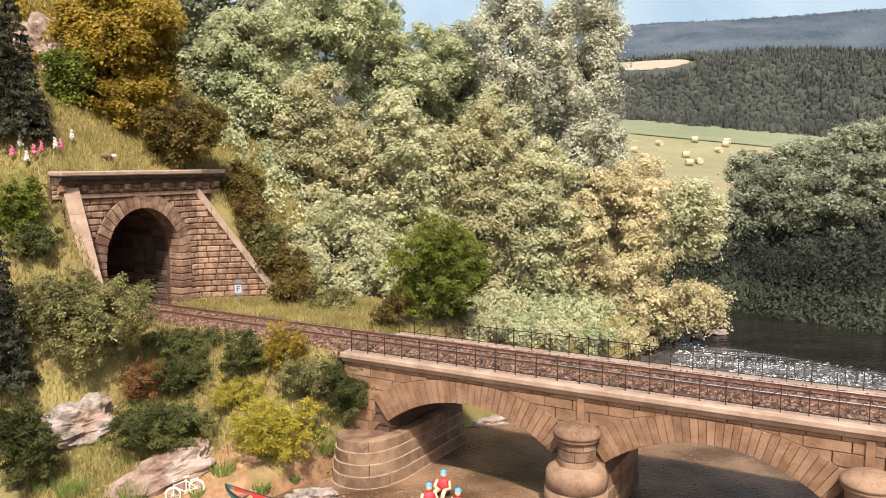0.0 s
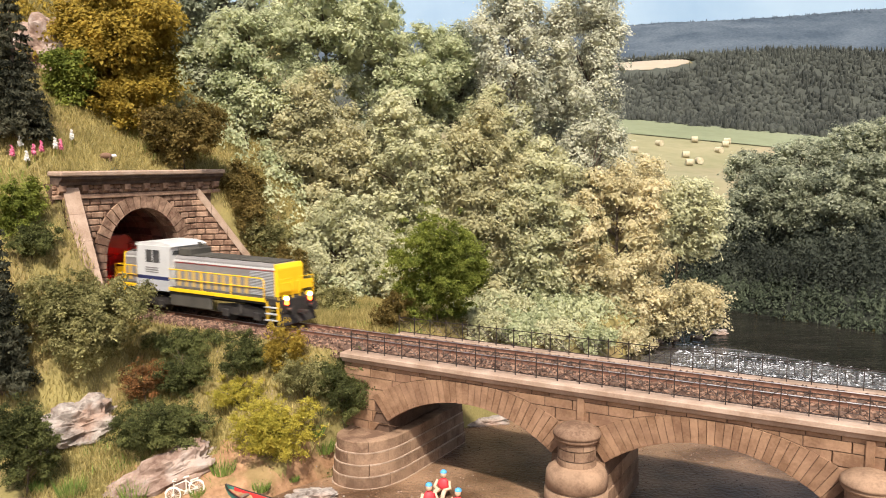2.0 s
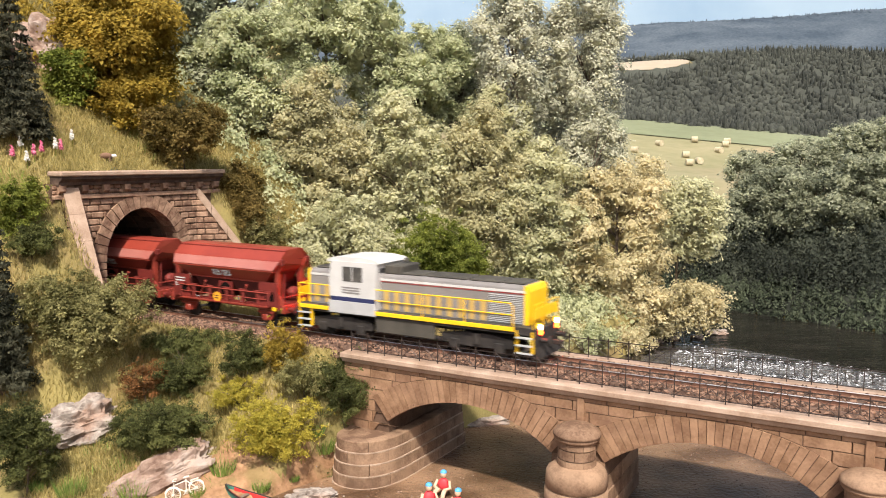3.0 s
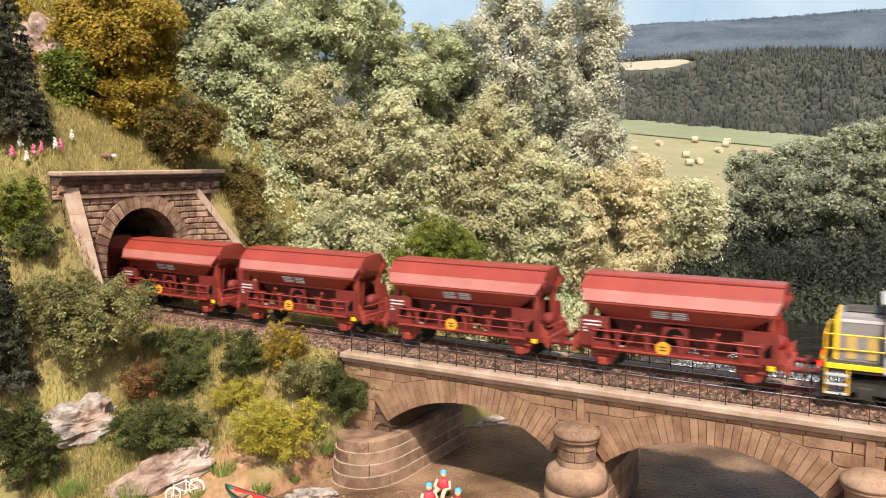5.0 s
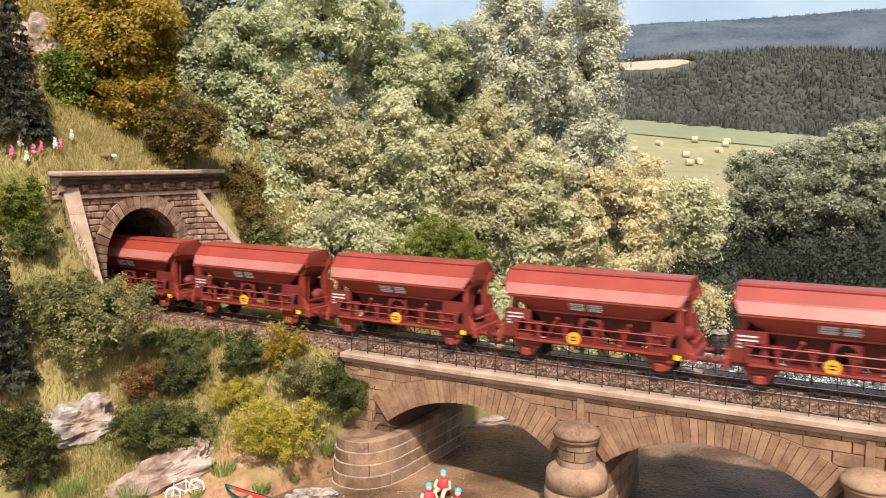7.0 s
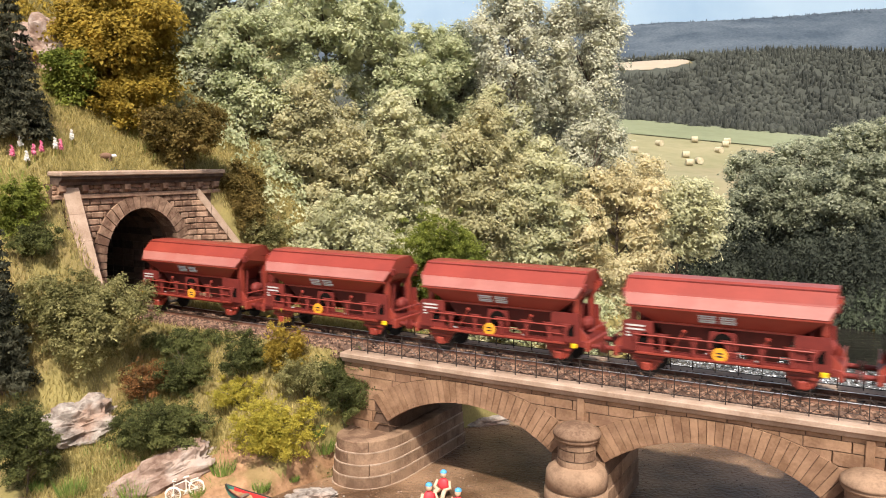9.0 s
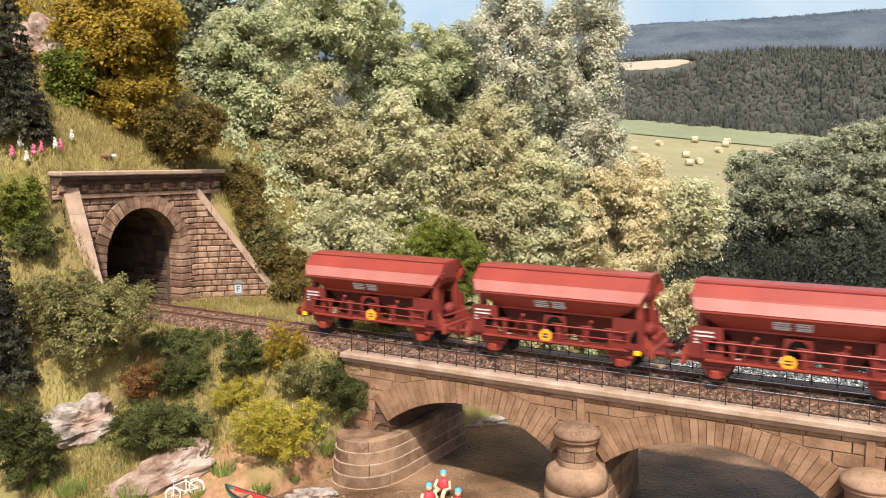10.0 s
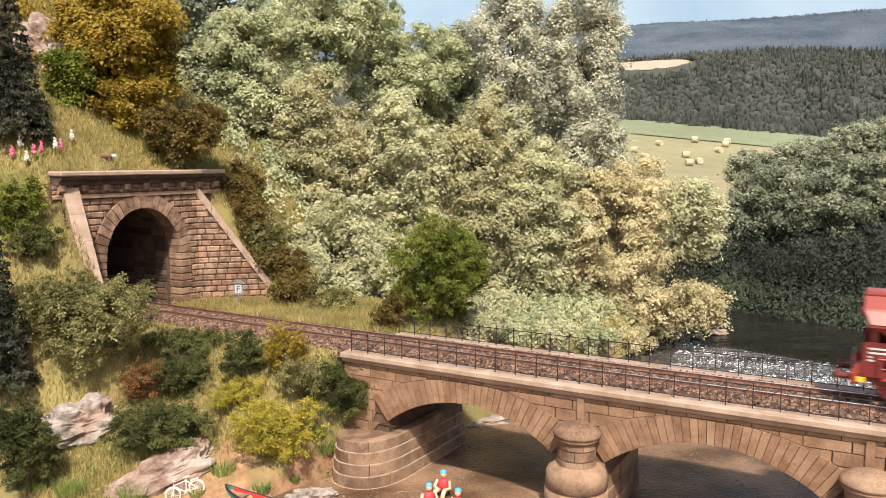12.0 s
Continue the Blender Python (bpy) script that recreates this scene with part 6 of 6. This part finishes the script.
plant('tree', 'small green tree before a rock', 'tree', (-24.91, 55.00, 12.67), 16.80, 1.60, 1.28, 12.08, L_FRESH, 0.26, per=240, clumps=24, trunk=0.22)
plant('bush', 'mixed green bush beside the wing wall', 'bush', (-14.37, 59.00, 7.87), 9.04, 1.31, 1.05, 2.91, L_BROWN, 0.22, per=260, clumps=24, trunk=0.05)
plant('bush', 'mixed green bush beside the wing wall', 'bush', (-11.88, 59.00, 4.46), 5.13, 1.39, 1.11, -0.59, L_OLIVE, 0.22, per=260, clumps=24, trunk=0.05)
plant('tree', 'tall dark broadleaf tree', 'tree', (-20.71, 68.00, 15.10), 24.09, 2.92, 1.75, 9.97, L_SHADE, 0.37, per=189, clumps=44, trunk=0.22)
plant('tree', 'tall pale green broadleaf tree', 'tree', (-15.45, 67.00, 11.58), 23.00, 4.87, 2.92, 7.24, L_PALEGREEN, 0.32, per=308, clumps=70, trunk=0.22)
plant('tree', 'pale green broadleaf tree', 'tree', (-15.02, 63.00, 9.87), 11.42, 4.14, 2.49, -1.66, L_PALEGREEN, 0.30, per=272, clumps=60, trunk=0.22)
plant('tree', 'pale broadleaf tree with bleached leaves', 'tree', (-10.05, 65.00, 6.76), 16.43, 4.27, 2.56, -2.46, L_DULL, 0.30, per=308, clumps=80, trunk=0.22)
plant('tree', 'pale broadleaf tree with bleached leaves', 'tree', (-7.76, 60.50, -0.12), 6.48, 3.77, 2.26, -2.73, L_PALE, 0.31, per=249, clumps=54, trunk=0.22)
plant('tree', 'tall olive broadleaf tree', 'tree', (-9.29, 71.00, 6.89), 25.12, 5.90, 3.54, 14.31, L_PALEGREEN, 0.30, per=249, clumps=56, trunk=0.22)
plant('tree', 'round green broadleaf tree', 'tree', (-2.42, 73.00, -0.60), 21.19, 5.81, 3.49, 10.07, L_PALEGREEN, 0.30, per=272, clumps=60, trunk=0.22)
plant('tree', 'pale broadleaf tree with bleached leaves', 'tree', (-3.14, 66.00, -1.25), 14.71, 4.57, 2.74, -0.82, L_PALE, 0.30, per=308, clumps=70, trunk=0.22)
plant('tree', 'pale broadleaf tree with bleached leaves', 'tree', (2.60, 67.00, -2.71), 14.32, 4.40, 2.64, -3.30, L_DULL, 0.30, per=308, clumps=74, trunk=0.22)
plant('tree', 'tall slender poplar with greyish leaves', 'tree', (5.61, 71.00, -2.84), 26.68, 3.54, 2.12, 8.01, L_POPLAR, 0.29, per=249, clumps=60, lump=0.24, trunk=0.22, upright=0.6)
plant('tree', 'tall slender poplar with greyish leaves', 'tree', (12.06, 72.00, -3.53), 26.44, 3.79, 2.27, 7.50, L_POPLAR, 0.29, per=272, clumps=64, lump=0.24, trunk=0.22, upright=0.6)
plant('tree', 'pale broadleaf tree with bleached leaves', 'tree', (8.07, 68.00, -3.50), 11.09, 4.47, 2.68, -3.97, L_PALE, 0.30, per=308, clumps=70, trunk=0.22)
plant('tree', 'yellowish willow on the river bank', 'tree', (14.24, 68.00, -3.55), 9.19, 4.94, 2.96, -4.93, L_WILLOW, 0.28, per=332, clumps=74, trunk=0.22)
plant('tree', 'pale broadleaf tree leaning over the river', 'tree', (20.06, 69.50, -6.90), 7.75, 4.09, 2.45, 0.06, L_PALE, 0.33, per=249, clumps=50, trunk=0.22)
plant('tree', 'yellow-green willow bush at the water', 'bush', (20.26, 67.00, -6.90), -0.52, 3.06, 1.84, -5.90, L_WILLOW, 0.29, per=249, clumps=44, droop=0.5, trunk=0.05)
plant('tree', 'yellow-green willow bush at the water', 'bush', (15.22, 66.50, -3.53), -0.59, 3.22, 1.93, -6.11, L_WILLOW, 0.29, per=249, clumps=44, droop=0.5, trunk=0.05)
plant('tree', 'olive bush at the water', 'bush', (9.41, 65.00, -3.52), -1.28, 3.60, 2.16, -6.23, L_PALEGREEN, 0.29, per=249, clumps=44, trunk=0.05)
plant('tree', 'pale green bush behind the bridge', 'bush', (4.11, 61.00, -3.45), -0.20, 2.53, 1.52, -5.27, L_PALE, 0.27, per=213, clumps=40, trunk=0.05)
plant('tree', 'pale green bush behind the bridge', 'bush', (-4.25, 58.50, -1.19), 4.33, 2.83, 2.27, -2.15, L_PALE, 0.26, per=380, clumps=44, trunk=0.05)
plant('tree', 'olive green broadleaf tree', 'tree', (-19.12, 74.00, 15.26), 26.20, 3.84, 2.30, 19.03, L_SHADE, 0.35, per=153, clumps=36, trunk=0.22)
plant('tree', 'pale green broadleaf tree', 'tree', (-13.34, 75.00, 10.41), 25.95, 3.89, 2.34, 17.65, L_DULL, 0.33, per=178, clumps=40, trunk=0.22)
plant('tree', 'olive green broadleaf tree', 'tree', (-6.84, 76.00, 4.95), 25.37, 2.89, 1.74, 19.05, L_PALEGREEN, 0.33, per=142, clumps=30, trunk=0.22)
plant('tree', 'olive green broadleaf tree', 'tree', (0.86, 77.00, -0.73), 21.77, 2.93, 1.76, 14.31, L_SHADE, 0.35, per=153, clumps=36, trunk=0.22)
plant('bush', 'brownish green bush behind the wing wall', 'bush', (-14.38, 56.90, 6.01), 8.25, 0.95, 0.76, 5.89, L_BROWN, 0.20, per=200, clumps=16, trunk=0.05)
plant('bush', 'pale green bush at the foot of the trees', 'bush', (-9.68, 58.00, 0.38), 3.98, 1.77, 1.41, -0.84, L_PALE, 0.24, per=300, clumps=30, trunk=0.05)
plant('tree', 'slender poplar with greyish leaves', 'tree', (12.58, 70.00, -3.59), 13.79, 3.00, 1.80, 4.59, L_POPLAR, 0.28, per=234, clumps=36, trunk=0.22, upright=0.6)
plant('tree', 'pale broadleaf tree among the poplars', 'tree', (4.14, 70.00, -2.65), 15.47, 3.39, 2.03, 6.75, L_PALE, 0.28, per=234, clumps=36, trunk=0.22)
plant('tree', 'pale broadleaf tree behind the willow', 'tree', (16.97, 71.00, -3.54), 10.18, 2.95, 1.77, 3.31, L_WILLOW, 0.27, per=216, clumps=32, trunk=0.22)
plant('flowering_plant', 'green plant with small white flowers before the pier', 'plant', (7.69, 37.20, -6.90), -5.2, 0.75, 0.55, -6.6, L_FRESH, 0.11, per=53, clumps=21, lump=0.15, trunk=0.05)
plant('bush', 'pale green bush on the river bank', 'bush', (4.28, 50.30, -2.62), -0.61, 1.74, 1.39, -2.69, L_PALEGREEN, 0.24, per=200, clumps=24, trunk=0.05)
plant('bush', 'pale yellowish bush on the river bank', 'bush', (7.10, 54.20, -3.68), -1.68, 1.88, 1.50, -3.78, L_PALE, 0.24, per=200, clumps=24, trunk=0.05)
plant('bush', 'pale green bush on the river bank', 'bush', (10.86, 59.10, -4.89), -2.75, 2.05, 1.64, -5.04, L_PALEGREEN, 0.24, per=200, clumps=24, trunk=0.05)
plant('bush', 'yellowish willow bush on the river bank', 'bush', (14.59, 63.50, -6.00), -4.09, 1.93, 1.16, -6.20, L_WILLOW, 0.24, per=162, clumps=20, trunk=0.05)
plant('bush', 'pale green bush on the river bank', 'bush', (2.22, 48.00, -1.76), 0.26, 1.33, 1.06, -1.87, L_PALE, 0.19, per=153, clumps=50, lump=0.15, trunk=0.05)
plant('bush', 'brownish green bush behind the wing wall', 'bush', (-14.30, 56.90, 5.91), 8.33, 1.10, 0.88, 5.81, L_BROWN, 0.20, per=220, clumps=20, trunk=0.05)
plant('bush', 'green bush behind the wing wall', 'bush', (-13.00, 56.10, 3.46), 5.97, 1.09, 0.87, 3.33, L_OLIVE, 0.20, per=220, clumps=20, trunk=0.05)
plant('bush', 'brownish green bush behind the wing wall', 'bush', (-12.02, 56.00, 2.14), 3.94, 1.09, 0.87, 1.31, L_BROWN, 0.20, per=220, clumps=20, trunk=0.05)
plant('bush', 'green bush behind the wing wall', 'bush', (-10.96, 56.20, 0.77), 2.26, 1.09, 0.87, -0.38, L_OLIVE, 0.20, per=220, clumps=20, trunk=0.05)
plant('bush', 'brownish green bush on the slope beside the wing wall', 'bush', (-13.23, 55.80, -0.45), 7.31, 0.92, 0.73, 4.25, L_BROWN, 0.20, per=200, clumps=24, trunk=0.05)
plant('bush', 'olive green bush on the slope beside the wing wall', 'bush', (-12.11, 55.80, -0.49), 5.21, 0.92, 0.73, 1.93, L_OLIVE, 0.20, per=200, clumps=24, trunk=0.05)
plant('bush', 'brownish green bush at the end of the wing wall', 'bush', (-10.46, 55.50, -0.47), 3.09, 0.99, 0.79, -0.81, L_BROWN, 0.20, per=200, clumps=24, trunk=0.05)
plant('bush', 'low olive bush before the trees', 'bush', (-9.68, 55.20, -0.45), 1.54, 1.15, 0.92, -1.00, L_OLIVE, 0.20, per=200, clumps=24, trunk=0.05)
plant('tree', 'greyish broadleaf tree behind the poplars', 'tree', (8.85, 76.00, -2.78), 16.40, 3.26, 1.96, 6.60, L_POPLAR, 0.33, per=150, clumps=40, trunk=0.22)
plant('tree', 'shaded green tree in the depth of the wood', 'tree', (3.54, 79.00, -0.93), 18.27, 3.28, 1.97, 8.12, L_SHADE, 0.33, per=150, clumps=40, trunk=0.22)
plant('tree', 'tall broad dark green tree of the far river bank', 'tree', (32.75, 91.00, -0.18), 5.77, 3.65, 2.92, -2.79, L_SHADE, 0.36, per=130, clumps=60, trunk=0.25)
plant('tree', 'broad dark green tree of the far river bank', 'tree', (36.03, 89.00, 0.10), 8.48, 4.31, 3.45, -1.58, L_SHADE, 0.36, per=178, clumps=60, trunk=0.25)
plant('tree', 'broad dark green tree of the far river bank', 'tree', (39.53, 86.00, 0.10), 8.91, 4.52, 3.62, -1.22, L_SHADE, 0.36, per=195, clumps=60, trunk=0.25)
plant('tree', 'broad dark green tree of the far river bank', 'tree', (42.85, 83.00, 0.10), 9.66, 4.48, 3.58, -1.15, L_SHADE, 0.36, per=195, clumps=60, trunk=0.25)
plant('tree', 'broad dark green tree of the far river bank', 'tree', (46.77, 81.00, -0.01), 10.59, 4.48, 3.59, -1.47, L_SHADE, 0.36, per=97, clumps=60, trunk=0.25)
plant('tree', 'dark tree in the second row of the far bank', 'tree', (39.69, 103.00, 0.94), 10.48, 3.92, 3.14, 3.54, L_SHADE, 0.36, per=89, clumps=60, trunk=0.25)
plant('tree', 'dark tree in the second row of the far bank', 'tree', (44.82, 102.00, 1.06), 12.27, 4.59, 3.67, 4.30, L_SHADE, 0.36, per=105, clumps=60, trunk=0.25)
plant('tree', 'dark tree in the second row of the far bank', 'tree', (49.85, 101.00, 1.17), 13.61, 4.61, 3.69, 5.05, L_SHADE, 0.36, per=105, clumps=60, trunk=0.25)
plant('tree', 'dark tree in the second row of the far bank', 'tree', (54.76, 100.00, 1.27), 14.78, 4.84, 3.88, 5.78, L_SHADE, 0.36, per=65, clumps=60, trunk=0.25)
# low growth with the shade beneath the crowns painted into its leaves
plant('shrub', 'shrub under the far bank trees, shade put in its leaf colour', 'tree', (33.98, 92.00, 0.10), -0.01, 2.93, 2.34, -0.40, L_BANK, 0.36, per=56, clumps=60, trunk=0.25)
plant('shrub', 'shrub under the far bank trees, shade put in its leaf colour', 'tree', (38.01, 91.00, 0.10), 0.72, 3.28, 2.62, -0.40, L_BANK, 0.36, per=65, clumps=60, trunk=0.25)
plant('shrub', 'shrub under the far bank trees, shade put in its leaf colour', 'tree', (41.47, 88.00, 0.10), 1.00, 3.35, 2.68, -0.40, L_BANK, 0.36, per=65, clumps=60, trunk=0.25)
plant('shrub', 'shrub under the far bank trees, shade put in its leaf colour', 'tree', (44.68, 85.00, 0.10), 0.98, 3.24, 2.59, -0.40, L_BANK, 0.36, per=65, clumps=60, trunk=0.25)
spruce('spruce', 'dark spruce on the bank', (-22.29, 40.30, -2.43), 8.60, 1.34)
spruce('spruce', 'tall dark spruce on the hill', (-25.19, 48.60, 10.39), 9.22, 1.68)


# ---- grass and tufts ----
def blades(name, P, h, material, label, lean=0.35):
    n = len(P)
    up = np.stack([rng.normal(size=n) * lean, rng.normal(size=n) * lean, np.ones(n)], -1)
    k = h * (0.5 + 0.8 * rng.random(n))[:, None]
    U = up * k * 0.5
    side = unit(n)
    side[:, 2] = 0
    ob = blades_mesh(name, P + U * 0.8, U, side * 0.03, material)
    return tagged(ob, label, "grass", kind="stuff")


def scatter(n, x0, x1, y0, y1, keep):
    X, Y = rng.uniform(x0, x1, n), rng.uniform(y0, y1, n)
    S, N = to_sn(X, Y)
    k = keep(S, N, X, Y)
    X, Y = X[k], Y[k]
    return np.stack([X, Y, height(X, Y)], -1)


patch = lambda X, Y: wave(X, Y, 0.55, 1.0) + wave(X + 9, Y, 1.3, 0.6)
blades("dry_grass", scatter(290000, -42, 4, 33, 66, lambda S, N, X, Y: ((np.abs(N) > 2.3) | (S < -31.9)) & (height(X, Y) > np.where(S > -18.5, -4.9, -6.0) - 0.4 * patch(X, Y)) & ((patch(X, Y) > -1.1) | (N > 2))), 0.36, M_GRASS, "yellowish dry grass covering the bank and hillside")
blades("green_grass", scatter(40000, -36, 4, 33, 62, lambda S, N, X, Y: (np.abs(N) > 2.5) & (height(X, Y) > -5.8) & (patch(X + 3, Y + 7) > 0.75)), 0.42, M_GRASS_GREEN, "green grass tufts on the bank")
n = 1500
X, Y = rng.uniform(-14, 22, n), rng.uniform(34, 52, n)
pebbles("river_gravel", np.stack([X, Y, np.maximum(height(X, Y), -6.2)], -1), 0.06, M_ROCK, "pale pebbles scattered on the river bed and bank", "gravel")
n = 1600
X, Y = rng.uniform(-17, -1, n), rng.uniform(32, 41, n)
k = (height(X, Y) < -4.6) & (height(X, Y) > -6.4) & (to_sn(X, Y)[0] > -20)
pebbles("soil_crumbs", np.stack([X, Y, height(X, Y) + 0.04], -1)[k], 0.055, M_SOIL, "crumbs of orange soil and small stones on the bank", "gravel")
n = 5000
X, Y = rng.uniform(-10, 24, n), rng.uniform(33, 56, n)
k = height(X, Y) < -6.0
pebbles("river_debris", np.stack([X, Y, np.full(n, -6.18)], -1)[k], 0.045, M_BALLAST, "brown gravel and debris lying in the shallows", "gravel", 0.4)


# ---- what moves ----
TRAIN = [(0.0, -87.2), (3.2, -39.9), (4.0, -30.1), (4.8, -20.4), (7.2, 10.9), (8.0, 20.95), (8.8, 31.0), (10.0, 46.2), (11.0, 59.0), (12.0, 72.2)]


def train_at(t):
    """Where the third wagon stands along the track at t seconds."""
    for (t0, a), (t1, b) in zip(TRAIN, TRAIN[1:]):
        if t <= t1:
            return a + (b - a) * (t - t0) / (t1 - t0)
    return TRAIN[-1][1]


def motions():
    times = [0.25 * k for k in range(49)]
    for i, w in enumerate(wagons):
        walk(w, [(t, tm(train_at(t) + 0.42 - (i - 2) * PITCH)) for t in times])
    walk(loco, [(t, tm(train_at(t) + 0.42 + 2 * PITCH + 12.57)) for t in times])


motions()
